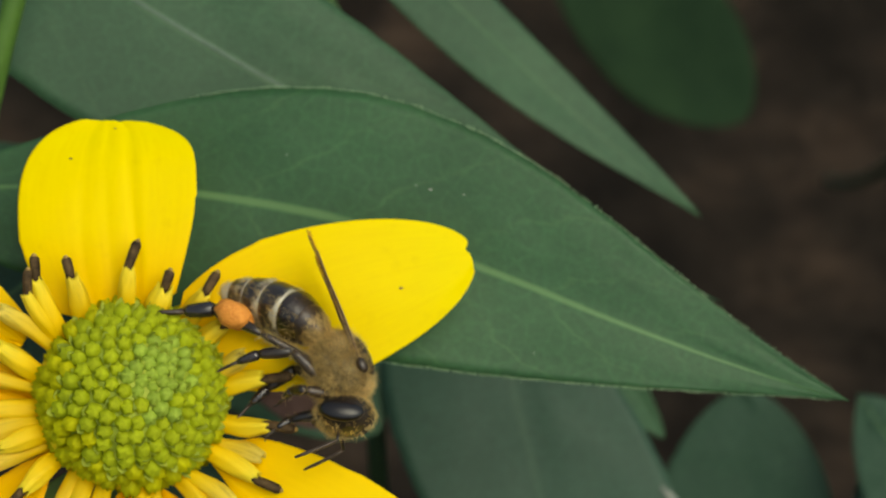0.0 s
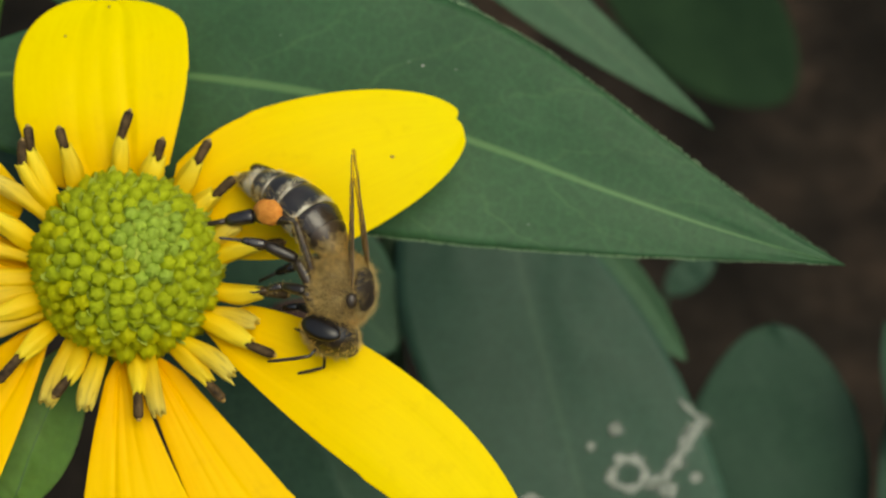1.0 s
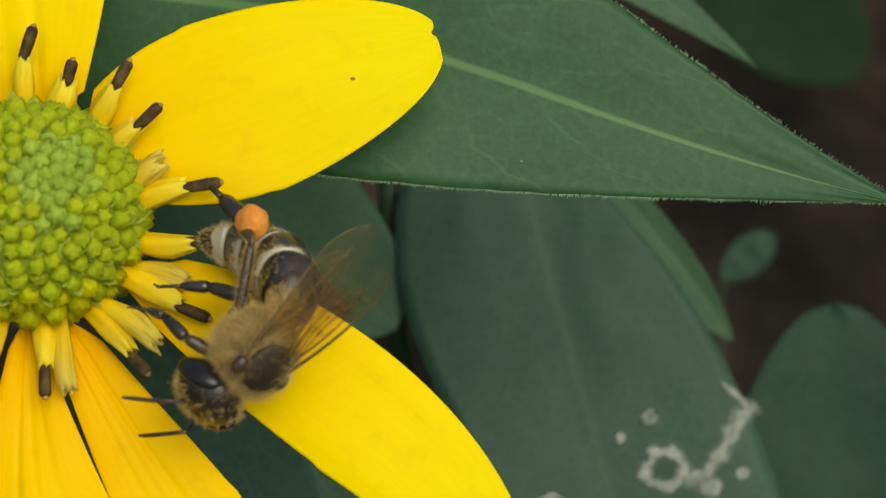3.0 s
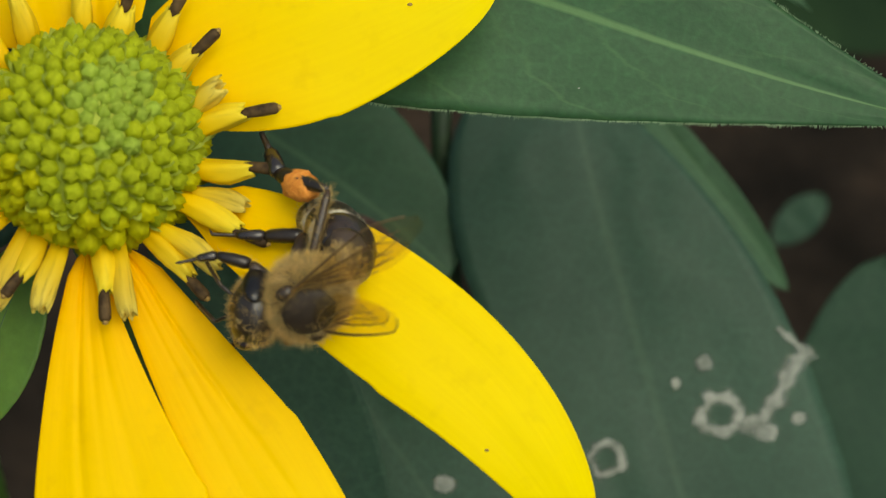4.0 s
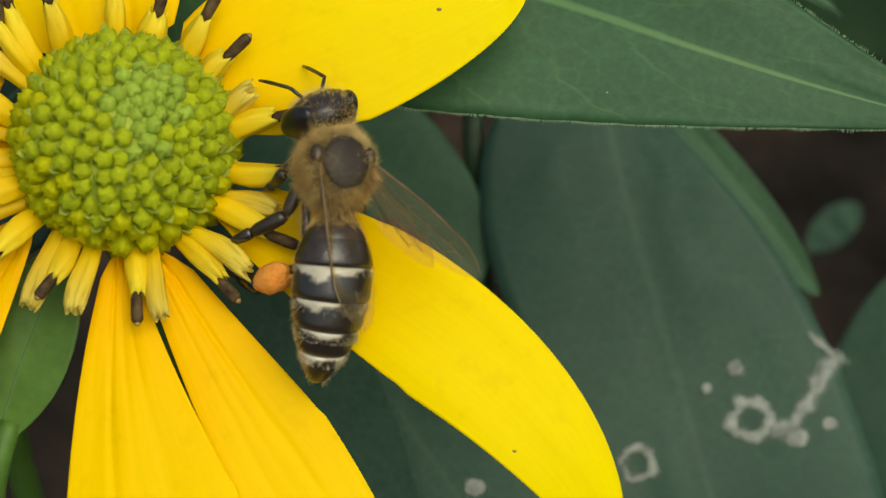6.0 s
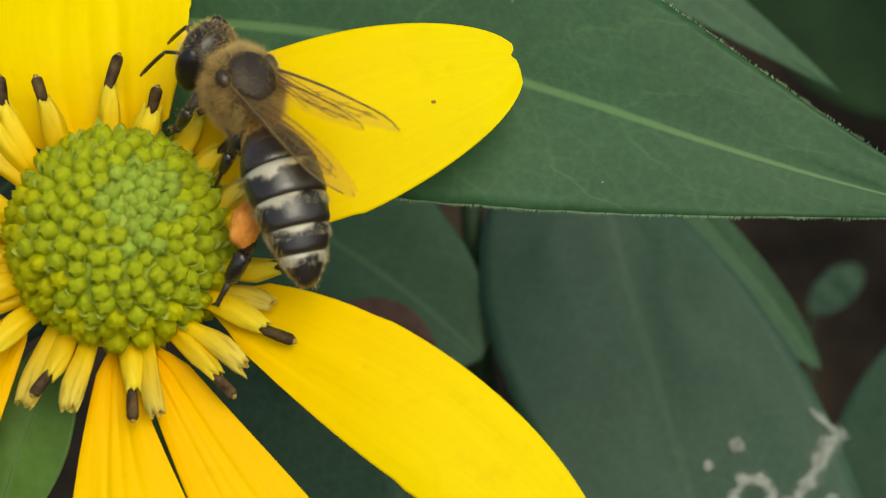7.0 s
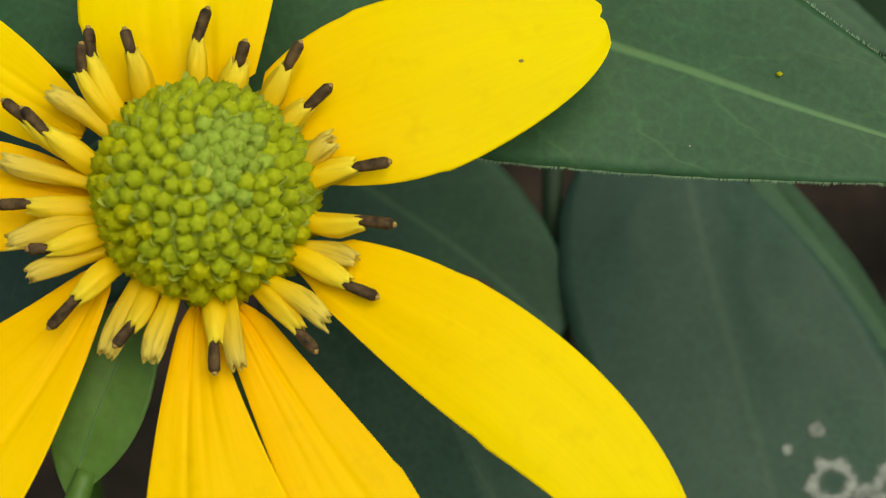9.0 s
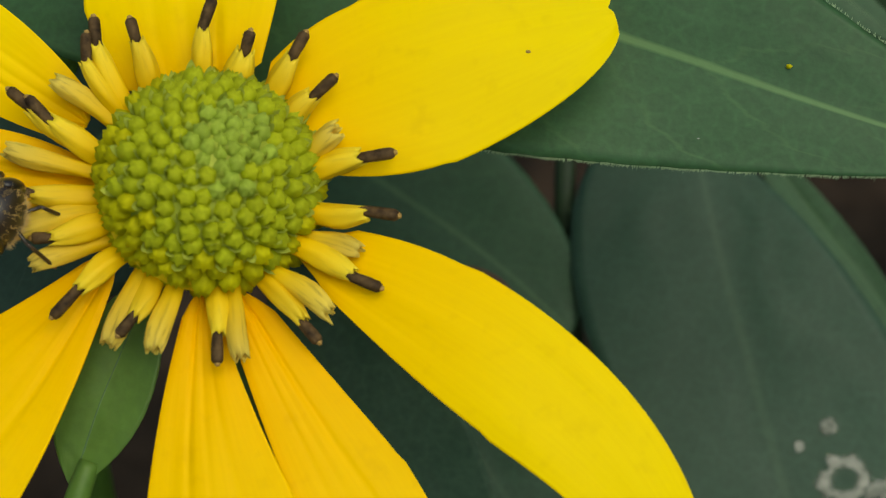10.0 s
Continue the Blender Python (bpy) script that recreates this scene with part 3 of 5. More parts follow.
RAYS = [
    ray((-1.41, 4.32, -1.2), (-2.63, 10.12, -0.6), (-2.71, 14.80, -3.6), 4.53, (2.82, 2.66), (0.374, 0.535), (0, 0.15, 1), -0.05, 0.18, 1, 0.15,
        "short upright yellow ray petal with a folded pleat", (3.65, 5.0), (1.4, 1.52)),
    ray((1.79, 2.7, -1.3), (9.95, 6.52, -1.0), (16.79, 8.44, -3.3), (3.84, 4.25), (2.2, 1.7), (0.32, 0.40), (0.1, 0.1, 1), -0.05, 0.012, 2, 0.5,
        "broad smooth yellow ray petal with a small notch", 1.6, 2.0, notch_at=-0.35),
    ray((3.32, -2.58, -1.2), (17.88, -6.86, 1.8), (20.85, -16.5, -1.0), (2.29, 3.36), (1.38, 0.45), (0.244, 0.437), (0.2, 0.1, 1), -0.06, 0.012, 3, 0.4,
        "long smooth yellow ray petal", 1.45, (2.03, 2.12)),
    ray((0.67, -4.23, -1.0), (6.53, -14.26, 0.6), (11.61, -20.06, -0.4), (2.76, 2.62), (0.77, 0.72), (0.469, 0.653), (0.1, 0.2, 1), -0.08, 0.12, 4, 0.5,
        "long ray petal with two grooves, weaker light put into its deep yellow", 2.2, (1.26, 1.17), PETAL_LESS_LIT),
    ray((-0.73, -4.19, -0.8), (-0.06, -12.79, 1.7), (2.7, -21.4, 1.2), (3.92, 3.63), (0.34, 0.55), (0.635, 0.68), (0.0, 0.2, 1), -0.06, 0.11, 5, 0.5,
        "long ray petal with two grooves, weaker light put into its deep yellow", 2.2, 1.0, PETAL_LESS_LIT),
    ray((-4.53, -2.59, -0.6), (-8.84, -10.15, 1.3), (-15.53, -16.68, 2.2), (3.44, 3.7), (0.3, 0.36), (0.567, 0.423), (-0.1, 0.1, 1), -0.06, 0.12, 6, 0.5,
        "long ray petal with two grooves, weaker light put into its deep yellow", 2.2, (1.1, 1.0), PETAL_LESS_LIT),
    ray((-5.2, -0.4, -0.6), (-11.3, 0.4, 0.6), (-18.9, 0.3, 1.0), 2.6, 1.1, 0.5, (-0.1, 0.1, 1), -0.06, 0.18, 7, 0.5, material=PETAL_LESS_LIT),
    ray((-6.2, 2.9, -0.8), (-11.77, 6.15, 0.0), (-18.7, 10.88, -1.0), (2.08, 2.34), (1.0, 0.92), 0.52, (-0.1, 0.1, 1), -0.06, 0.12, 8, 0.5),
]

# small dark flecks of dirt on the petals
for rows, s, x, r in ((RAYS[1], 0.55, 0.22, 0.11), (RAYS[2], 0.55, 0.72, 0.09), (RAYS[0], 0.62, -0.45, 0.08), (RAYS[0], 0.85, 0.1, 0.07)):
    p = on_rows(rows, s, x)
    bm = bmesh.new()
    bmesh.ops.create_icosphere(bm, subdivisions=1, radius=r, matrix=Matrix.Translation(p + Vector((0, 0, 0.03))) @ Matrix.Diagonal((1.2, 0.8, 0.35, 1)))
    fleck = thing("dirt_fleck", "tiny brown fleck of dirt on a petal", "speck", FRAME_M @ Matrix.Translation(p * UNIT), "flecks")
    part("grain", bm, POLLEN_TIP, fleck)

# the cone under the buds
bm = bmesh.new()
spin = AXIS.to_track_quat("Z", "Y").to_matrix().to_4x4()
bmesh.ops.create_uvsphere(bm, u_segments=40, v_segments=24, radius=1.0, matrix=Matrix.Translation(CENTRE) @ spin @ Matrix.Diagonal((4.32, 4.32, 4.02, 1)))
cone = part("disc", bm, CONE, flower, "domed green disc of closed florets")
bm = bmesh.new()
bmesh.ops.create_uvsphere(bm, u_segments=40, v_segments=14, radius=1.0, matrix=Matrix.Translation(CENTRE - AXIS * 1.25) @ spin @ Matrix.Diagonal((4.75, 4.75, 1.5, 1)))
part("receptacle", bm, FLESH, flower, "yellow-green base of the florets")


def bud_mesh(name, r, height, point, material, chaff):
    """A closed floret: five-lobed knob with a pinched star on top and a pale chaffy scale hugging one side."""
    bm = bmesh.new()
    m, rings = 10, []
    for q, (zz, rr) in enumerate(((-0.6, 0.80), (0.0, 0.98), (0.40, 1.0), (0.74, 0.84), (0.96, 0.48))):
        ring = []
        for k in range(m):
            a = 2 * math.pi * k / m
            cut = 1 - (0.0, 0.04, 0.12, 0.26, 0.50)[q] * (k % 2)
            ring.append(bm.verts.new((r * rr * cut * math.cos(a), r * rr * cut * math.sin(a), height * (zz - (0.13 if q > 2 and k % 2 else 0)))))
        rings.append(ring)
    top = bm.verts.new((0, 0, height * (0.80 + point)))
    for a, b in zip(rings, rings[1:]):
        for k in range(m):
            bm.faces.new((a[k], a[(k + 1) % m], b[(k + 1) % m], b[k]))
    for k in range(m):
        bm.faces.new((rings[-1][k], rings[-1][(k + 1) % m], top))
    old = set(bm.faces)
    if chaff:
        scale = []
        for zz, rr, spread in ((0.0, 1.06, 0.66), (0.5, 1.12, 0.52), (0.88, 1.0, 0.32), (0.98 + chaff, 0.74, 0.06)):
            scale.append([bm.verts.new((r * rr * math.cos(a), r * rr * math.sin(a), height * zz)) for a in (-spread, 0.0, spread)])
        for a, b in zip(scale, scale[1:]):
            for k in range(2):
                bm.faces.new((a[k], a[k + 1], b[k + 1], b[k]))
    marks = [f in old for f in bm.faces]
    me = mesh_of(name, bm, material)
    me.materials.append(CHAFF)
    for f, keep in zip(me.polygons, marks):
        f.material_index = 0 if keep else 1
    return me


BUDS = [bud_mesh("bud", 0.44, 0.60, 0.28, BUD_TOP, 0.30), bud_mesh("bud", 0.455, 0.68, -0.06, BUD_MID, 0.20), bud_mesh("bud", 0.46, 0.80, -0.02, BUD_RIM, 0.0)]


def buds():
    rng = random.Random(5)
    n = 276
    for i in range(n):
        f = (i + 0.6) / n
        polar = math.acos(1 - 1.58 * f ** 1.22)
        turn = i * 2.399963 + rng.uniform(-0.05, 0.05)
        size = (0.82 + 0.40 * f ** 0.7) * rng.uniform(0.90, 1.10)
        d = Vector((math.sin(polar) * math.cos(turn), math.sin(polar) * math.sin(turn), math.cos(polar)))
        p = CENTRE + spin.to_3x3() @ Vector((d.x * 4.22, d.y * 4.22, d.z * 3.92))
        out = (spin.to_3x3() @ Vector((d.x, d.y, d.z * 1.05))).normalized()
        lean = (out + AXIS * (0.45 * f) + Vector((rng.uniform(-0.16, 0.16) for _ in range(3)))).normalized()
        down = (-AXIS + Vector((rng.uniform(-0.5, 0.5) for _ in range(3)))).normalized()
        side = (down - lean * down.dot(lean)).normalized()
        turn_m = Matrix((side, lean.cross(side), lean)).transposed().to_4x4()
        m = Matrix.Translation((p + out * rng.uniform(-0.10, 0.10)) * UNIT) @ turn_m
        k = 0 if f < 0.10 + rng.uniform(-0.05, 0.05) else 1 if f < 0.52 + rng.uniform(-0.12, 0.12) else 2
        part("bud", BUDS[k], None, cone, m=FRAME_M @ m @ Matrix.Diagonal((size, size, size * rng.uniform(0.9, 1.15), 1)))


def floret(base, mouth, tip, radius, old):
    """An open floret: a bulging five-lobed tube with a ragged mouth and, in most, the dark anthers that stand out of it."""
    base, mouth = Vector(base), Vector(mouth)
    base = base.lerp(CENTRE - AXIS, 0.22)
    d = mouth - base
    length = d.length
    rot = d.to_track_quat("Z", "Y").to_matrix().to_4x4()
    key = base.x * 3.1 + base.y * 1.7
    fat = 1 + 0.28 * noise.noise((key, 2.0, 0.3))
    bm = bmesh.new()
    uv = bm.loops.layers.uv.new("UVMap")
    m, rings = 25, []
    if tip:
        shape = ((0, 0.85), (0.2, 0.95), (0.38, 1.06), (0.55, 1.12), (0.70, 1.08), (0.82, 0.94), (0.92, 0.78), (1.0, 0.62))
    else:
        shape = ((0, 0.75), (0.2, 0.82), (0.38, 0.92), (0.55, 1.04), (0.70, 1.12), (0.82, 1.10), (0.92, 0.98), (1.0, 0.74))
    for q, (zz, rr) in enumerate(shape):
        ring = []
        for k in range(m):
            a = 2 * math.pi * k / m
            lobe = abs(1 - 2 * ((5 * k / m) % 1.0))
            ragged = noise.noise((math.cos(a) * 2.4 + key, math.sin(a) * 2.4, 5.0))
            z = length * zz + (radius * (0.55 * lobe - 0.35 + (0.7 if old else 0.35) * ragged) if q == 7 else radius * 0.4 * ragged * zz)
            rad = radius * fat * rr * (1 + 0.16 * (lobe - 0.5) * min(q, 3) / 3 + 0.30 * noise.noise((math.cos(a) * 1.3 + key, math.sin(a) * 1.3, zz * 2.2)))
            if q == 7:
                rad *= 0.92 + 0.16 * lobe
            sway = 0.6 * radius * math.sin(zz * 2.6 + key) - 0.6 * radius * math.sin(key)
            sag = 0.5 * radius * math.sin(zz * 2.2 + key * 1.7) - 0.5 * radius * math.sin(key * 1.7)
            fade = 1 - 0.85 * zz if tip else 1.0
            ring.append(bm.verts.new((rad * math.cos(a) + sway * fade, rad * math.sin(a) * (0.9 if tip else 0.75) + sag * fade, z)))
        rings.append(ring)
    for q, (a, b) in enumerate(zip(rings, rings[1:])):
        for k in range(m):
            f = bm.faces.new((a[k], a[(k + 1) % m], b[(k + 1) % m], b[k]))
            for loop, (i, j) in zip(f.loops, ((q, k), (q, k + 1), (q + 1, k + 1), (q + 1, k))):
                loop[uv].uv = (i / 7, j / m + key)
    bmesh.ops.recalc_face_normals(bm, faces=bm.faces)
    bmesh.ops.solidify(bm, geom=bm.faces[:], thickness=0.05)
    bmesh.ops.transform(bm, matrix=Matrix.Translation(base) @ rot, verts=bm.verts)
    made = part("floret", bm, TUBE_OLD if old else TUBE, flower, "withered open yellow floret" if old else "open yellow disc floret")
    if tip:
        tip = Vector(tip)
        run = [base.lerp(mouth, 0.75), mouth, mouth.lerp(tip, 0.5), mouth.lerp(tip, 0.88), tip]
        part("anther_tube", tube(run, [0.16, 0.24, 0.27, 0.265, 0.18], 9), STYLE, made, "dark brown anther tube")
        e = (tip - mouth).normalized()
        bm = bmesh.new()
        bmesh.ops.create_icosphere(bm, subdivisions=1, radius=0.15, matrix=Matrix.Translation(tip + e * 0.02))
        part("stigma", bm, POLLEN_TIP, made)
    return made


FLORETS = [
    ((-4.8, 3.9, -0.3), (-5.49, 6.25, 0.58), (-5.62, 7.34, 0.73)),
    ((-5.2, 3.6, -0.2), (-5.89, 5.49, 0.67), (-5.87, 6.63, 0.8)),
    ((-3.84, 4.6, -0.4), (-3.79, 6.41, 0.4), (-4.05, 7.32, 0.57)),
    ((-1.41, 5.2, -0.7), (-0.94, 7.03, 0.07), (-0.51, 8.3, 0.15)),
    ((0.45, 5.0, -0.9), (0.96, 6.07, -0.06), (1.19, 6.89, 0.07)),
    ((1.84, 4.3, -1.0), (3.01, 5.87, -0.26), (3.57, 6.89, -0.17)),
    ((2.9, 3.1, -1.0), (4.03, 4.16, -0.26), (4.93, 5.01, -0.2)),
    ((3.9, 1.5, -1.0), (5.39, 2.26, -0.28), None),
    ((4.1, 0.85, -1.0), (6.19, 1.52, -0.32), (7.57, 1.75, -0.27)),
    ((4.2, -1.0, -0.9), (6.52, -0.79, -0.21), (7.86, -0.95, -0.13)),
    ((3.6, -2.5, -0.75), (6.0, -3.6, 0.01), (7.25, -4.06, 0.12)),
    ((3.7, -2.2, -0.76), (6.07, -2.9, -0.04), None),
    ((2.3, -3.9, -0.5), (5.14, -5.43, 0.21), None),
    ((2.0, -4.1, -0.5), (3.98, -5.65, 0.2), (4.71, -6.4, 0.3)),
    ((-0.19, -4.5, -0.2), (0.41, -6.27, 0.74), (0.54, -7.42, 1.01)),
    ((0.85, -4.5, -0.3), (2.08, -7.14, 0.63), None),
    ((-1.96, -4.5, 0.0), (-1.79, -7.11, 1.02), None),
    ((-2.97, -3.9, 0.0), (-3.21, -5.59, 1.08), (-3.71, -6.37, 1.38)),
    ((-3.49, -4.0, 0.1), (-4.6, -6.54, 1.28), None),
    ((-4.4, -3.2, 0.1), (-5.63, -4.49, 1.26), (-6.55, -5.68, 1.64)),
    ((-5.2, -2.6, 0.2), (-7.44, -3.83, 1.41), None),
    ((-5.0, -1.8, 0.1), (-6.96, -2.29, 1.26), (-7.66, -2.35, 1.54)),
    ((-5.4, -0.47, 0.1), (-7.94, -0.36, 1.24), (-9.05, -0.46, 1.57)),
    ((-5.4, 1.2, 0.0), (-7.3, 2.8, 0.98), (-8.26, 3.74, 1.23)),
    ((-5.3, 3.0, -0.1), (-7.3, 4.46, 0.88), None),
    ((-5.8, 0.5, 0.1), (-9.03, 2.02, 1.21), None),
    ((-5.9, 1.5, 0.05), (-8.13, 3.33, 1.03), (-9.08, 4.07, 1.29)),
    ((-5.3, -1.2, 0.1), (-8.67, -1.84, 1.41), None),
]
for base, mouth, tip in FLORETS:
    floret(base, mouth, tip, 0.47 if tip else 0.45, tip is None)

# green bract below the rays
leaf(flower, [(-6.7, -13.2, -2.6), (-6.2, -11.0, -2.2), (-5.2, -8.2, -2.0), (-3.2, -3.6, -2.2)], 2.15, 0.95, 0.6, 0.58, (0, 0.1, 1), 0.10, 0.08, 71, BRACT, 0, 0.07,
     "fresh green bract on a thick stalk")
stem(flower, [bezier(STALK, 0.6), (-12, -30, -20), (-8.2, -19, -2.2), (-7.0, -15.5, -2.1), (-6.4, -13.4, -2.2), (-5.95, -11.9, -2.5)], 0.95, 0.50, BRACT, "bract_stalk")


# ---- the honeybee: Y ahead, Z up its back, X to its right; the origin is the middle of the thorax ----
CHITIN = tissue("chitin_dark", (0.012, 0.009, 0.007), (0.03, 0.02, 0.013), 0.32, 900.0, 5000.0, spec=0.5)
CHITIN_BROWN = tissue("chitin_brown", (0.022, 0.014, 0.009), (0.06, 0.036, 0.02), 0.35, 900.0, 5000.0, spec=0.5)
CHITIN_GLOSS = tissue("chitin_polished", (0.014, 0.010, 0.010), (0.035, 0.026, 0.022), 0.22, 900.0, 5000.0, spec=0.7)
EYE = tissue("eye_black", (0.006, 0.005, 0.005), (0.014, 0.010, 0.009), 0.30, 900.0, 9000.0, relief=0.15, depth=0.00001, spec=0.45)
FUR = tissue("fur_tan", (0.70, 0.50, 0.17), (0.86, 0.66, 0.28), 0.8, 900.0, 3000.0, relief=0.0, share=0.45)
FUR_BROWN = tissue("fur_brown", (0.28, 0.205, 0.08), (0.74, 0.59, 0.27), 0.8, 900.0, 3000.0, relief=0.0, share=0.4)
FUR_PALE = tissue("fur_pale", (0.52, 0.46, 0.30), (0.72, 0.65, 0.46), 0.8, 900.0, 3000.0, relief=0.0, share=0.3)
FUR_SKIN = tissue("fur_skin", (0.09, 0.064, 0.03), (0.32, 0.24, 0.105), 0.9, 1500.0, 6000.0, relief=0.8)
BRISTLE = tissue("bristle_pale", (0.16, 0.25, 0.13), (0.26, 0.36, 0.20), 0.7, 900.0, 3000.0, relief=0.0, share=0.2)
BARE = tissue("bare_grey_brown", (0.022, 0.015, 0.010), (0.055, 0.038, 0.024), 0.55, 900.0, 5000.0, spec=0.25)
GLOSSY = tissue("chitin_glossy", (0.014, 0.010, 0.008), (0.045, 0.028, 0.017), 0.27, 700.0, 5000.0, spec=0.6)
WING_VEIN = tissue("wing_vein_amber", (0.09, 0.05, 0.018), (0.18, 0.11, 0.045), 0.4, 900.0, 5000.0, spec=0.4)
POLLEN = tissue("pollen_orange", (0.66, 0.22, 0.025), (0.80, 0.31, 0.05), 0.75, 1500.0, 6000.0, relief=0.9, depth=0.0001)


def tergite_material():
    m, n, l, b = nodes_of("tergite_banded")
    uv = n.new("ShaderNodeUVMap")
    sep = n.new("ShaderNodeSeparateXYZ")
    l.new(uv.outputs["UV"], sep.inputs["Vector"])
    wob = noise_node(n, l, 650.0, 4.0)
    add = n.new("ShaderNodeMath")
    add.operation = "MULTIPLY_ADD"
    l.new(sep.outputs["X"], add.inputs[0])
    add.inputs[1].default_value = 0.55
    l.new(wob, add.inputs[2])
    c = ramp(n, l, add.outputs[0], [(0.0, (0.46, 0.42, 0.32)), (0.56, (0.42, 0.38, 0.28)), (0.61, (0.18, 0.145, 0.10)), (0.67, (0.012, 0.009, 0.007)), (1.0, (0.022, 0.015, 0.011))])
    l.new(c, b.inputs["Base Color"])
    b.inputs["Roughness"].default_value, b.inputs["Specular IOR Level"].default_value = 0.30, 0.7
    bump(n, l, b, noise_node(n, l, 3500.0, 3.0), 0.5, 0.00004)
    return m


def wing_material():
    m, n, l, b = nodes_of("wing_membrane")
    b.inputs["Base Color"].default_value = (0.45, 0.38, 0.26, 1)
    b.inputs["Roughness"].default_value = 0.18
    bump(n, l, b, noise_node(n, l, 900.0, 3.0), 0.5, 0.00008)
    clear = n.new("ShaderNodeBsdfTransparent")
    clear.inputs["Color"].default_value = (0.90, 0.83, 0.65, 1)
    mx = n.new("ShaderNodeMixShader")
    mx.inputs["Fac"].default_value = 0.07
    l.new(clear.outputs["BSDF"], mx.inputs[1])
    l.new(b.outputs["BSDF"], mx.inputs[2])
    l.new(mx.outputs["Shader"], n["Material Output"].inputs["Surface"])
    return m


TERGITE, WING = tergite_material(), wing_material()

BEE_START = FRAME_M
bee = thing("honeybee", "brown furry honeybee with banded abdomen and orange pollen loads", "bee", BEE_START)


def bee_part(name, data, material, parent, label="", place=(0, 0, 0), smooth=True):
    """A part in its parent's own space, so that it can turn on it."""
    me = mesh_of(name, data, material, smooth) if isinstance(data, bmesh.types.BMesh) else data
    ob = new(name, me)
    ob.parent = parent
    ob.matrix_basis = Matrix.Translation(Vector(place) * UNIT)
    return tagged(ob, label) if label else ob


def ball(radii, place=(0, 0, 0), turn=(0, 0, 0), u=24, v=16, lumps=0.0, seed=0):
    bm = bmesh.new()
    bmesh.ops.create_uvsphere(bm, u_segments=u, v_segments=v, radius=1.0)
    for q in bm.verts:
        q.co *= 1 + lumps * noise.noise(q.co * 2.2 + Vector((seed, 0, 0))) + 0.4 * lumps * noise.noise(q.co * 6 + Vector((0, seed, 0)))
    bmesh.ops.transform(bm, matrix=Matrix.Translation(place) @ pose(0, 0, 0, *turn) @ Matrix.Diagonal((*radii, 1)), verts=bm.verts)
    return bm


def fur(points, length, radius, seed, sweep=(0, 0, 0)):
    """Many fine hairs; points: pairs of root and outward direction."""
    rng = random.Random(seed)
    verts, faces = [], []
    for root, out in points:
        tuft = noise.noise_vector(Vector(root) * 2.4) * 0.5
        d = (Vector(out).normalized() + tuft + Vector((rng.gauss(0, 0.28), rng.gauss(0, 0.28), rng.gauss(0, 0.28))) + Vector(sweep)).normalized()
        x = d.orthogonal().normalized()
        y = d.cross(x)
        ln = length * rng.uniform(0.55, 1.15) * (1 + 0.5 * noise.noise(Vector(root) * 1.9))
        bend = Vector((rng.gauss(0, 0.12), rng.gauss(0, 0.12), rng.gauss(0, 0.12))) * ln
        i = len(verts)
        for q, r in ((0.0, radius), (0.55, radius * 0.7)):
            c = Vector(root) + d * ln * q + bend * q * q
            verts += [c + x * r, c - x * 0.5 * r + y * 0.87 * r, c - x * 0.5 * r - y * 0.87 * r]
        verts.append(Vector(root) + d * ln + bend)
        for a, b in ((0, 1), (1, 2), (2, 0)):
            faces += [(i + a, i + b, i + 3 + b, i + 3 + a), (i + 3 + a, i + 3 + b, i + 6)]
    me = bpy.data.meshes.new("fur")
    me.from_pydata([v * UNIT for v in verts], [], faces)
    me.materials.append(FUR)
    return me


def shell_points(radii, place, count, seed, keep=lambda d: True):
    rng = random.Random(seed)
    out = []
    while len(out) < count:
        d = Vector((rng.gauss(0, 1), rng.gauss(0, 1), rng.gauss(0, 1))).normalized()
        if keep(d):
            out.append((Vector(place) + Vector((d.x * radii[0], d.y * radii[1], d.z * radii[2])) * 0.97,
                        Vector((d.x / radii[0], d.y / radii[1], d.z / radii[2]))))
    return out


# short pale bristles along the margin of the dark leaf
margin, rng = [], random.Random(77)
for edge in (0, -1):
    for _ in range(1500 if edge else 700):
        q = rng.uniform(0.25, 0.99)
        a, b = on_rows(LEAF_A, q, 1.0 if edge else -1.0), on_rows(LEAF_A, q, 0.8 if edge else -0.8)
        margin.append((a + Vector((0, 0, 0.03)), (a - b) + Vector((0, 0, 0.15))))
bristles = fur(margin, 0.17, 0.021, 78)
bristles.materials[0] = BRISTLE
part("margin_bristles", bristles, None, BLADE_A, "fringe of short pale bristles")

TH = (1.54, 1.76, 1.58)
thorax = bee_part("thorax", ball(TH, lumps=0.03, u=32, v=20), FUR_SKIN, bee, "furry thorax")
bare = bee_part("bare_back", ball((1.02, 1.16, 0.34), (0, -0.05, 1.27), u=28, v=14, lumps=0.04), BARE, thorax, "dark smooth patch on the back")
thick = fur(shell_points(TH, (0, 0, 0), 15000, 3, lambda d: not (d.z + 0.22 * noise.noise(d * 7) > 0.82 and abs(d.x) < 0.55)), 0.35, 0.0068, 4)
thick.materials[0] = FUR_BROWN
halo = fur(shell_points(TH, (0, 0, 0), 9000, 13, lambda d: not (d.z + 0.16 * noise.noise(d * 9) > 0.72 and abs(d.x) < 0.60)), 0.54, 0.0062, 14)
bee_part("fur", thick, None, thorax, "dense brown fur")
bee_part("fur", halo, None, thorax, "long pale tan fur")
bee_part("fur", fur(shell_points(TH, (0, 0, 0), 2200, 5, lambda d: d.z > 0.62 and d.z + 0.25 * noise.noise(d * 5) < 0.93), 0.22, 0.006, 6), None, thorax)

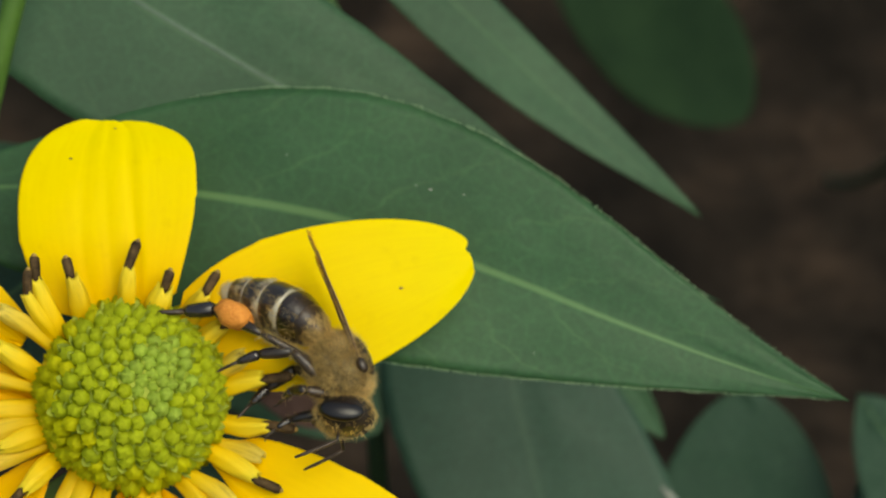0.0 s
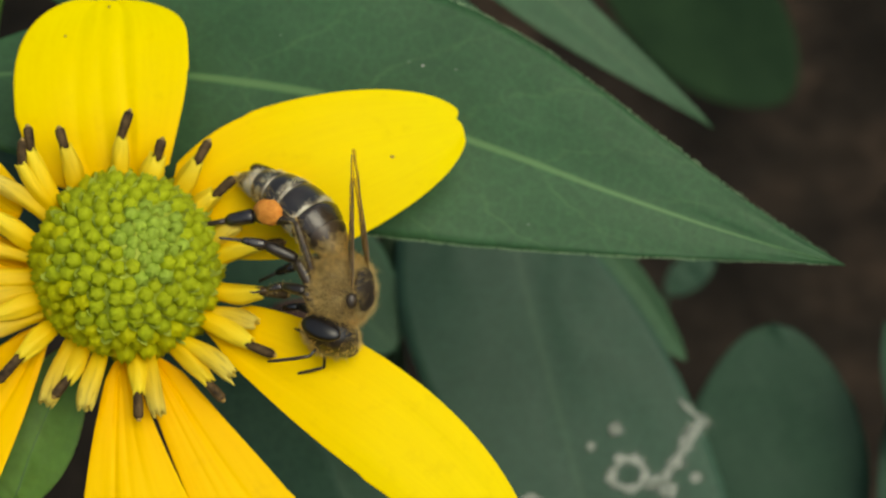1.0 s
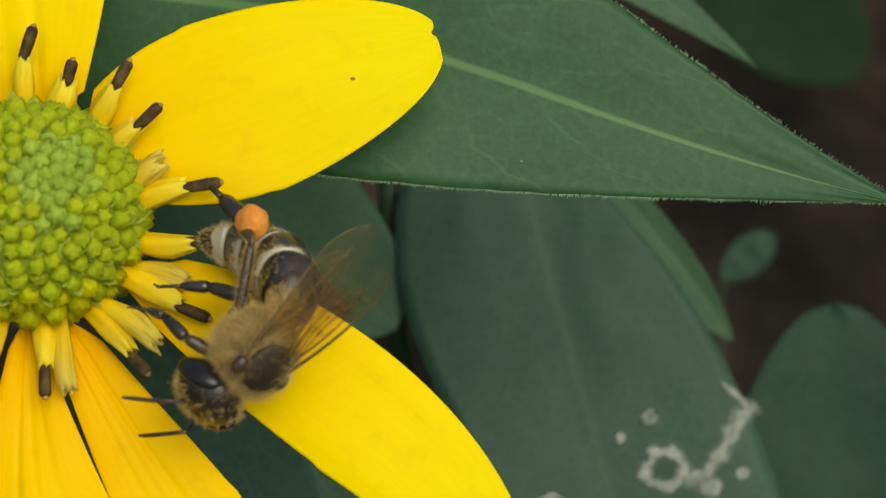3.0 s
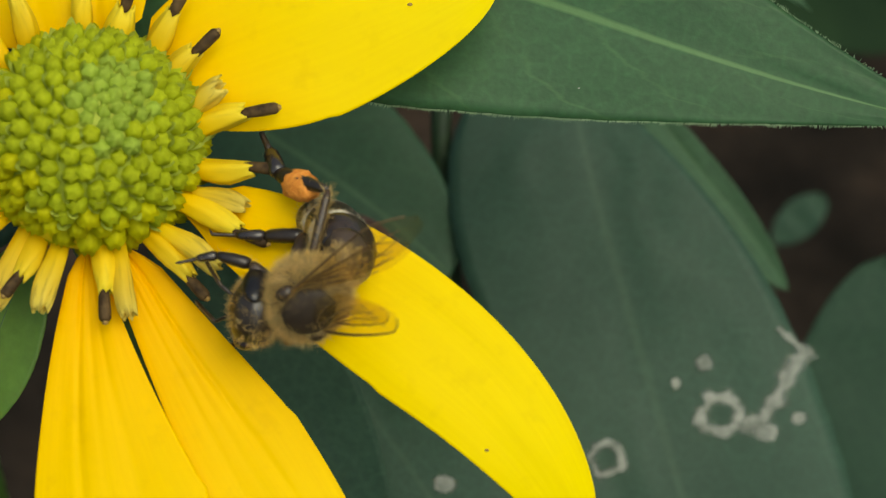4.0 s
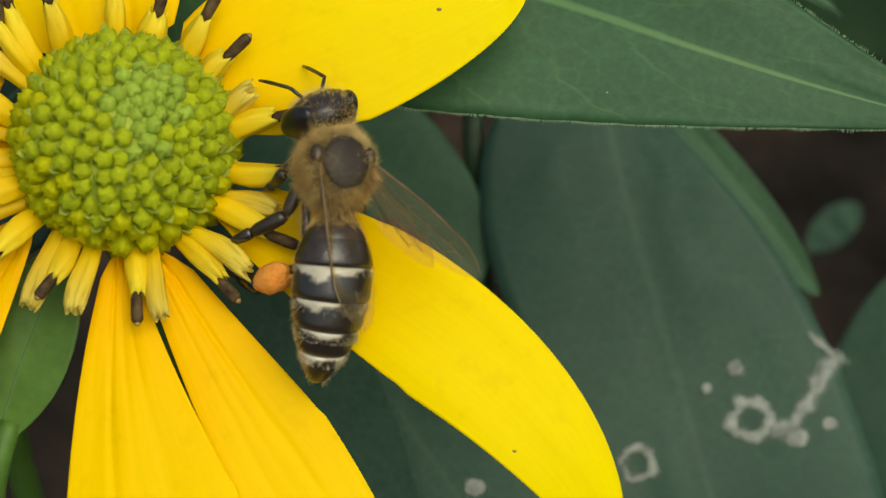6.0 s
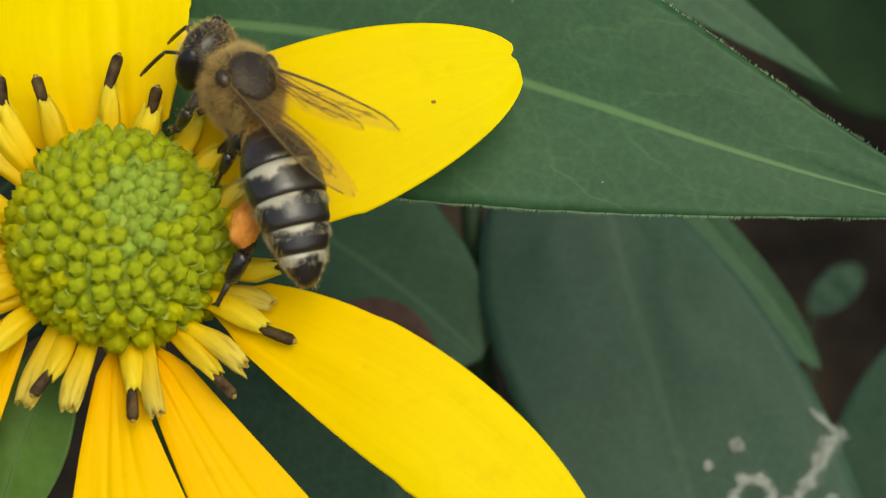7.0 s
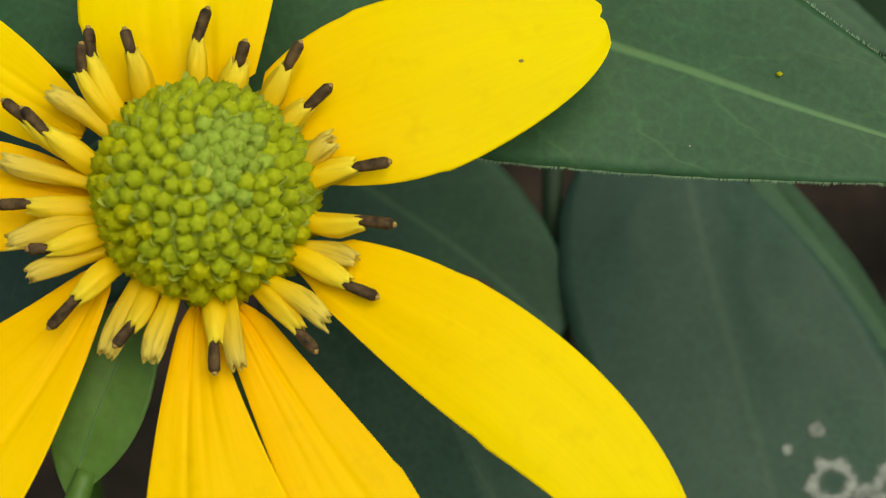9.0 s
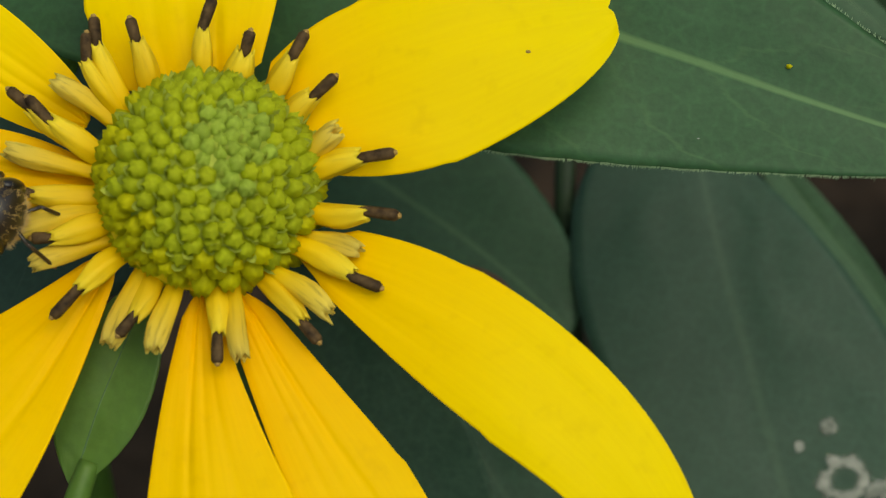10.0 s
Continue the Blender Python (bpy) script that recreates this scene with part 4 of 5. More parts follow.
for side in (-1, 1):
    bee_part("tegula", ball((0.30, 0.42, 0.26), (side * 1.18, 0.30, 1.10), (0, side * 35, 0), 16, 10, 0.05, side), CHITIN_BROWN, thorax, "dark smooth scale over the wing root")

# head: flat and tall, with long eyes at its sides
head = bee_part("head", ball((1.56, 1.10, 1.50), (0, 0.68, -0.35), u=28, v=18, lumps=0.03), CHITIN, bee, "dark head with pale face fur", (0, 1.78, -0.15))
for side in (-1, 1):
    bee_part("eye", ball((0.42, 0.62, 1.12), (side * 1.24, 0.80, -0.26), (0, side * -10, side * -12), 20, 16), EYE, head, "glossy black compound eye")
    elbow = Vector((side * 0.85, 2.25, -0.45))
    feeler = bee_part("antenna", tube([(side * 0.28, 1.45, -0.55), (side * 0.5, 1.75, -0.5), elbow], [0.09, 0.08, 0.085], 8), CHITIN, head, "dark elbowed antenna")
    tipward = [elbow + Vector((side * 0.25 * q, 1.0 * q, -1.75 * q - 0.25 * q * q)) for q in (0, 0.2, 0.4, 0.6, 0.8, 1.0)]
    bee_part("flagellum", tube(tipward, [0.075, 0.09, 0.09, 0.09, 0.09, 0.06], 8), CHITIN_BROWN, feeler)
    bee_part("mandible", tube([(side * 0.42, 0.95, -1.45), (side * 0.34, 1.1, -1.75), (side * 0.1, 1.15, -1.98)], [0.17, 0.13, 0.05], 8), CHITIN_BROWN, head)
bee_part("proboscis", tube([(0, 0.9, -1.45), (0, 1.0, -1.9), (0, 1.0, -2.5)], [0.16, 0.12, 0.06], 8), CHITIN_BROWN, head)
bee_part("fur", fur(shell_points((1.52, 1.07, 1.46), (0, 0.68, -0.35), 2600, 7, lambda d: abs(d.x) < 0.72 and not (d.z > 0.0 and d.y > 0.1 and noise.noise(d * 6) < 0.12)), 0.32, 0.009, 8), None, head, "pale fur round the face")

# abdomen: six overlapping rings that bend downwards towards the tip
LONG, BEND = 7.5, radians(32)


def axis_at(q):
    """Place and backward direction on the abdomen's bent axis, q from 0 (waist) to 1 (tip)."""
    a = BEND * q
    return Vector((0, -LONG * math.sin(a) / BEND, -LONG * (1 - math.cos(a)) / BEND)), Vector((0, -math.cos(a), -math.sin(a)))


def girth(q):
    """Half the abdomen's width: broad soon after the waist, tapering to a blunt point."""
    if q < 0.36:
        return 1.68 * math.sin(math.pi * min(0.5, max(0.04, 0.07 + q * 1.22))) ** 0.8
    return 1.68 * max(1 - ((q - 0.36) / 0.655) ** 2.0, 0.0) ** 0.82


def tergite(q0, q1, flare):
    bm = bmesh.new()
    uv = bm.loops.layers.uv.new("UVMap")
    m, steps, rings = 30, 7, []
    for i in range(steps + 1):
        t = i / steps
        c, d = axis_at(q0 + (q1 - q0) * t)
        up = Vector((1, 0, 0)).cross(d)
        up = up if up.z > 0 else -up
        g = girth(q0 + (q1 - q0) * t) + flare * t - (0.10 if i == steps else 0)
        rings.append([bm.verts.new(c + Vector((1, 0, 0)) * g * math.cos(a) + up * g * (0.84 if math.sin(a) > 0 else 0.72) * math.sin(a))
                      for a in (2 * math.pi * k / m for k in range(m))])
    for i in range(steps):
        for k in range(m):
            f = bm.faces.new((rings[i][k], rings[i][(k + 1) % m], rings[i + 1][(k + 1) % m], rings[i + 1][k]))
            for loop, t in zip(f.loops, (i, i, i + 1, i + 1)):
                loop[uv].uv = (t / steps, 0.5)
    bm.faces.new(rings[0])
    bm.faces.new(rings[-1])
    bmesh.ops.recalc_face_normals(bm, faces=bm.faces)
    return bm


def ring_points(q, count, seed, spread=0.03):
    rng = random.Random(seed)
    out = []
    for _ in range(count):
        qq = q + rng.uniform(0, spread)
        c, d = axis_at(qq)
        up = Vector((1, 0, 0)).cross(d)
        up = up if up.z > 0 else -up
        a = rng.uniform(0, 2 * math.pi)
        o = Vector((1, 0, 0)) * math.cos(a) + up * (0.84 if math.sin(a) > 0 else 0.72) * math.sin(a)
        out.append((c + o * (girth(qq) + 0.03), o + d * 1.6))
    return out


abdomen = bee_part("abdomen", tergite(0.0, 0.20, 0.02), CHITIN_BROWN, bee, "banded abdomen", (0, -1.72, -0.12))
CUTS = (0.15, 0.32, 0.50, 0.66, 0.80, 0.985)
RINGS = []
for i, (a, b) in enumerate(zip(CUTS, CUTS[1:])):
    RINGS.append((bee_part("tergite", tergite(a, b, 0.07), TERGITE if i > 0 else GLOSSY, abdomen, "dark ring with a pale hair band" if i > 0 else "glossy dark brown ring"), a))
    if i > 0:
        band = fur(ring_points(a + 0.008, 340 if i > 1 else 120, 20 + i, 0.05 if i > 1 else 0.025), 0.18, 0.0095, 30 + i)
        band.materials[0] = FUR_PALE
        RINGS.append((bee_part("hair_band", band, None, abdomen, "cream band of short hair"), a))
    under = fur([(p, o) for p, o in ring_points(a, 560, 53 + i, b - a) if o.z < -0.30], 0.24, 0.0065, 63 + i)
    RINGS.append((bee_part("hair_fringe", under, None, abdomen, "short hair along the underside"), a))
waist = fur(ring_points(-0.08, 2600, 51, 0.18), 0.36, 0.007, 52)
bee_part("hair_band", waist, None, abdomen, "tan hair at the waist")


def curled(q, curl):
    """Moves a ring from the abdomen's built bend to another one, in degrees."""
    def spot(bend):
        return Vector((0, -LONG * math.sin(bend * q) / bend, -LONG * (1 - math.cos(bend * q)) / bend))
    c = radians(max(curl, 1))
    return Matrix.Translation(spot(c)) @ Matrix.Rotation((c - BEND) * q, 4, "X") @ Matrix.Translation(-spot(BEND))


# legs: femur > tibia, foot, and on the hind pair the pollen load
def leg(name, joints, radii, side, load):
    pts = [Vector((side * x, y, z)) for x, y, z in joints]
    root = pts[0]
    loc = [p - root for p in pts]

    knee = loc[1]

    def limb(a, b, r0, r1, bulge, at_knee=True):
        shift = knee if at_knee else Vector()
        return tube([loc[a].lerp(loc[b], q) - shift for q in (0, 0.15, 0.5, 0.85, 1)], [r0 * 0.7, r0, (r0 + r1) / 2 * bulge, r1, r1 * 0.7], 10)

    def hairs(pairs, shift, seed, count=90, length=0.34):
        return fur([(loc[a].lerp(loc[b], q) - shift, Vector((math.cos(h), math.sin(h), math.sin(h * 3)))) for a, b in pairs for q, h in ((i / count, i * 2.4) for i in range(count))], length, 0.0075, seed)

    seed = int(abs(joints[2][2]) * 10)
    femur = bee_part(name, limb(0, 1, radii[0] * 0.9, radii[1] * 0.9, 1.12, False), CHITIN_BROWN, bee, "dark jointed leg" if not load else "dark hind leg that carries a pollen load", root)
    bee_part("fur", hairs([(0, 1)], Vector(), seed, 1000 if load else 420, 0.46), None, femur)
    lower = [bee_part("tibia", limb(1, 2, radii[1], radii[2], 1.1), CHITIN, femur, "", knee),
             bee_part("basitarsus", limb(2, 3, radii[2], radii[3], 1.05), CHITIN_GLOSS, femur, "", knee)]
    foot = [loc[3], loc[3].lerp(loc[4], 0.4), loc[3].lerp(loc[4], 0.8), loc[4], loc[4] + Vector((side * 0.12, 0.18, -0.12))]
    lower.append(bee_part("tarsus", tube([p - knee for p in foot], [radii[3] * 0.5, radii[3] * 0.42, radii[3] * 0.38, radii[3] * 0.4, 0.03], 8), CHITIN_BROWN, femur, "", knee))
    lower.append(bee_part("fur", hairs([(1, 2), (2, 3)], knee, seed + 1), None, femur, "", knee))
    if load:
        axis = loc[2] - loc[1]
        c = axis * 0.62 + Vector((side * 0.30, 0.10, 0.0))
        bm = ball((0.66, 0.70, 1.0), lumps=0.14, u=26, v=18, seed=side)
        bmesh.ops.transform(bm, matrix=Matrix.Translation(c) @ axis.to_track_quat("Z", "X").to_matrix().to_4x4(), verts=bm.verts)
        lower.append(bee_part("pollen_load", bm, POLLEN, femur, "round orange load of packed pollen", knee))
    return femur, lower


LEGS = []
for side in (1, -1):
    LEGS.append(leg("fore_leg", [(0.75, 1.0, -0.9), (1.3, 1.5, -2.1), (1.2, 1.2, -3.5), (0.9, 1.3, -4.3), (0.7, 1.5, -5.0)], (0.31, 0.28, 0.22, 0.17), side, False))
    LEGS.append(leg("middle_leg", [(0.9, 0.0, -1.1), (1.9, -1.1, -2.3), (1.8, -0.8, -4.0), (1.5, -0.4, -5.1), (1.2, 0.0, -6.0)], (0.33, 0.31, 0.28, 0.20), side, False))
    LEGS.append(leg("hind_leg", [(0.9, -0.9, -1.1), (1.7, -1.9, -3.7), (1.8, -2.9, -6.5), (1.4, -2.6, -8.0), (1.1, -2.4, -9.2)], (0.22, 0.22, 0.40, 0.34), side, True))


# wings
def wing_outline(length, width, lean):
    top = [Vector((0.10 * math.sin(math.pi * q) * length * 0.25 * lean + width * 0.10 * q, -length * q, 0)) for q in (i / 24 for i in range(25))]
    rows = []
    for i, p in enumerate(top):
        q = i / 24
        chord = width * (0.10 * (1 - q) + 0.93 * max(math.sin(math.pi * q ** 1.4), 0.0) ** 0.6) + 0.02
        p = p - Vector((width * 0.42 * max(0.0, (q - 0.68) / 0.32) ** 2.2, 0, 0))
        rows.append([p + Vector((-chord * j / 6 + 0.06, 0, 0.07 * math.sin(q * 5 + j * 1.3) + 0.05 * math.sin(j * 3.1))) for j in range(7)])
    return rows


def wing(name, length, width, root, side):
    rows = [[Vector((side * p.x, p.y, p.z)) for p in row] for row in wing_outline(length, width, 1.0)]
    bm = sheet(rows)
    w = bee_part(name, bm, WING, bee, "clear brownish veined wing", root)
    w.visible_shadow = True
    bee_part("leading_vein", tube([r[0] for r in rows[:-1]], [(0.075 if name == "fore_wing" else 0.04) * (1 - 0.65 * i / 23) for i in range(24)], 6), WING_VEIN, w, "thick dark leading edge")
    for a, b, c, r in ((1.5, 3.0, 0.85, 0.022), (3.0, 4.6, 0.78, 0.020), (4.5, 5.6, 0.55, 0.018)):
        run = []
        for i in range(18):
            q = 0.05 + (c - 0.05) * i / 17
            col = min(a + (b - a) * q, 5.99)
            k = int(q * 24)
            f = q * 24 - k
            run.append(rows[k][int(col)].lerp(rows[k][int(col) + 1], col % 1).lerp(rows[k + 1][int(col)].lerp(rows[k + 1][int(col) + 1], col % 1), f))
        bee_part("wing_vein", tube(run, r, 5), WING_VEIN, w)
    for q in (0.42, 0.60, 0.76):
        k = int(q * 24)
        bee_part("wing_vein", tube([rows[k][1], rows[k][2] + Vector((0, 0.25, 0)), rows[k + 1][3], rows[k][4]], 0.015, 5), WING_VEIN, w)
    return w


WINGS = []
for side in (1, -1):
    WINGS.append((wing("fore_wing", 7.4, 2.6, (side * 1.05, 0.15, 1.05), side), side, 1))
    WINGS.append((wing("hind_wing", 5.4, 2.0, (side * 1.05, -0.45, 0.95), side), side, 0))

# a single pollen grain cluster that the bee loses
GRAIN_REST = (24.2, 6.45, nearest(LEAF_A, 24.2, 6.45) + 0.16)
grain = thing("pollen_grain", "tiny yellow clump of pollen on a leaf", "pollen", FRAME_M @ Matrix.Translation(Vector(GRAIN_REST) * UNIT))
bee_part("clump", ball((0.13, 0.11, 0.09), lumps=0.5, u=14, v=10, seed=3), BUD_RIM, grain)


# ---- what moves: the bee walks round the disc, flies off and comes back ----
def motions():
    # seconds, place of the thorax, ahead, up its back; abdomen bent down, to its right, curled; head nodding, turned
    course = [
        (0.0, (10.10, 2.28, 1.11), (0.45, -0.89, 0.09), (0.89, 0.45, -0.00), 22, -32, 35, -27, -19),
        (0.5, (10.55, 1.27, 1.17), (0.38, -0.93, 0.02), (0.88, 0.36, 0.21), 18, -18, 52, -22, -34),
        (1.0, (10.75, -0.65, 1.39), (0.08, -0.96, -0.19), (0.89, -0.04, 0.39), 34, -14, 46, -15, -32),
        (1.5, (10.09, -2.32, 1.53), (0.10, -0.99, -0.05), (0.98, 0.08, 0.19), 16, -21, 56, -10, -34),
        (2.0, (10.16, -2.43, 1.57), (-0.12, -0.99, 0.04), (0.99, -0.12, 0.05), 29, -35, 38, 5, -29),
        (2.2, (10.41, -2.63, 1.57), (-0.11, -0.99, 0.01), (0.99, -0.11, 0.05), 24, -25, 55, -1, -34),
        (3.3, (9.21, -6.30, 3.75), (-0.62, -0.76, -0.20), (0.38, -0.51, 0.77), 41, -54, 121, 30, -38),
        (3.5, (9.01, -6.67, 3.24), (-0.57, -0.82, -0.09), (0.45, -0.40, 0.80), 37, -38, 112, 32, -50),
        (3.8, (9.30, -6.87, 3.36), (-0.59, -0.78, -0.21), (0.25, -0.42, 0.87), 40, -44, 121, 22, -48),
        (4.0, (9.27, -6.35, 2.41), (-0.84, -0.52, -0.14), (0.16, -0.49, 0.86), 77, -14, 73, -5, -44),
        (4.2, (7.23, -7.64, 2.80), (-0.93, -0.40, -0.10), (0.10, -0.38, 0.92), 76, -5, 50, 0, -38),
        (4.5, (5.93, -7.50, 2.66), (-0.97, -0.23, -0.01), (0.05, -0.27, 0.96), 75, 9, 23, 3, -27),
        (4.8, (5.34, -6.41, 2.95), (-0.97, 0.26, 0.04), (0.01, -0.11, 0.99), 79, 28, 37, -22, -16),
        (5.0, (8.49, -5.33, 2.79), (-0.75, 0.66, 0.05), (0.27, 0.24, 0.93), 81, -10, 27, -8, 3),
        (5.2, (8.94, -5.19, 2.07), (-0.29, 0.95, -0.12), (0.32, 0.22, 0.92), 81, 5, 14, -8, 11),
        (6.3, (9.02, 1.90, 1.76), (-0.08, 0.97, -0.22), (0.52, 0.25, 0.82), -12, -8, 40, 5, 23),
        (6.5, (7.90, 3.75, 1.79), (-0.32, 0.92, -0.21), (0.57, 0.36, 0.74), -9, -18, 29, -20, 18),
        (6.8, (6.50, 5.07, 2.04), (-0.63, 0.78, -0.05), (0.44, 0.41, 0.80), -13, -28, 50, -11, 16),
        (7.0, (5.32, 6.48, 2.11), (-0.50, 0.86, -0.09), (0.47, 0.35, 0.81), -13, -11, 39, -17, 28),
        (7.2, (2.65, 7.95, 2.83), (-0.87, 0.48, 0.14), (0.43, 0.58, 0.69), 17, -34, 5, -28, 4),
        (7.3, (2.74, 8.11, 2.50), (-0.92, 0.35, 0.05), (0.32, 0.68, 0.66), 20, -34, 10, -20, 4),
        (7.4, (2.73, 9.47, 3.00), (-0.95, 0.3, 0), (0.25, 0.8, 0.55), 2, -4, 25, 0, 0),
        (7.5, (1.32, 20.45, 7.00), (-0.9, 0.4, 0.2), (0.3, 0.8, 0.5), -7, -7, 32, 0, 0),
        (7.8, (-6.0, 30.0, 12.0), (-0.8, 0.3, 0.2), (0.3, 0.7, 0.6), 20, 0, 32, 0, 0),
        (8.3, (-28.0, 24.0, 15.0), (-0.8, -0.5, 0.0), (0.1, 0.1, 0.98), 20, 0, 32, 0, 0),
        (9.0, (-36.0, 6.0, 13.0), (-0.1, -0.98, -0.1), (0.1, 0.1, 0.98), 20, 0, 32, 0, 0),
        (9.6, (-29.0, -2.0, 8.0), (0.75, -0.6, -0.1), (0.1, 0.2, 0.97), 25, 0, 32, 0, 0),
        (9.9, (-16.0, -1.2, 4.6), (0.92, -0.3, -0.1), (0.1, 0.2, 0.97), 30, 0, 32, 0, 0),
        (10.0, (-11.00, -0.75, 3.50), (0.95, -0.25, -0.1), (0.1, 0.2, 0.97), 25, 6, 32, 0, 0),
    ]

    def facing(place, ahead, up):
        y = Vector(ahead).normalized()
        x = y.cross(Vector(up)).normalized()
        turn = Matrix((x, y, x.cross(y))).transposed().to_4x4()
        return FRAME_M @ Matrix.Translation(Vector(place) * UNIT) @ turn

    walk(bee, [(t, facing(row[0], row[1], row[2])) for t, *row in course])
    waist, neck = abdomen.location.copy(), head.location.copy()
    walk(abdomen, [(t, Matrix.Translation(waist) @ pose(0, 0, 0, row[3], 0, row[4])) for t, *row in course])
    for ring, q in RINGS:
        rows = []
        for t, *row in course:
            m = curled(q, row[5])
            m.translation *= UNIT
            rows.append((t, m))
        walk(ring, rows)
    walk(head, [(t, Matrix.Translation(neck) @ pose(0, 0, 0, row[6], 0, row[7])) for t, *row in course])
    # wings: turned out and lifted
    spread = [(0.0, -6, 3, -6, 2), (0.5, 4, 7, 4, 5), (1.0, -5, 2, -5, 0), (1.5, 2, 9, 2, 7), (2.0, 3, 3, 3, 0), (2.2, -2, 4, -2, 0), (3.3, -5, -3, -10, 40), (3.5, -2, 14, -14, 50), (3.8, -6, 12, -8, 50),
              (4.0, 27, 28, -12, 52), (4.5, 14, -6, 46, -26), (4.8, 16, 25, 34, 34), (5.0, 2, 50, 42, 21), (5.2, 3, 43, 20, -6), (6.3, 31, 14, -10, 2), (6.5, 32, 0, -4, 10), (6.8, 6, 24, 2, 16),
              (7.0, 2, 36, 0, 17), (7.2, 22, 12, 12, 18), (7.3, 24, 10, 30, 10),
              (7.4, 62, 30, 62, 30), (7.5, 75, 10, 75, 10), (7.8, 75, 35, 75, 35), (9.6, 70, 10, 70, 10), (9.9, 40, 12, 40, 12), (10.0, 25, 8, 25, 8)]
    rolls = {0.0: -3, 0.5: -14, 1.0: -26, 1.5: -14, 2.0: -10, 2.2: -10, 6.3: 30, 6.5: 32, 6.8: 26, 7.0: 24, 7.3: 10}
    rolls_right = {4.0: -20}
    for w, side, fore in WINGS:
        root = w.location.copy()
        rows = []
        for t, ro, rl, lo, ll in spread:
            out, lift = (ro, rl) if side > 0 else (lo, ll)
            rows.append((t, Matrix.Translation(root) @ pose(0, 0, 0, -lift, rolls_right.get(t, rolls.get(t, 0)) if side > 0 else rolls.get(t, 0), side * (out if fore else out * 0.75 - 3))))
        walk(w, rows)
    # a pollen grain rides on the bee and drops on the leaf as it flies off
    carried = [(t, facing(p, a, u) @ Matrix.Translation(Vector((0.4, -1.2, -0.6)) * UNIT)) for t, p, a, u, *_ in course if t <= 7.3]
    rest = FRAME_M @ Matrix.Translation(Vector(GRAIN_REST) * UNIT)
    walk(grain, carried + [(7.5, rest), (7.6, rest), (10.0, rest)])
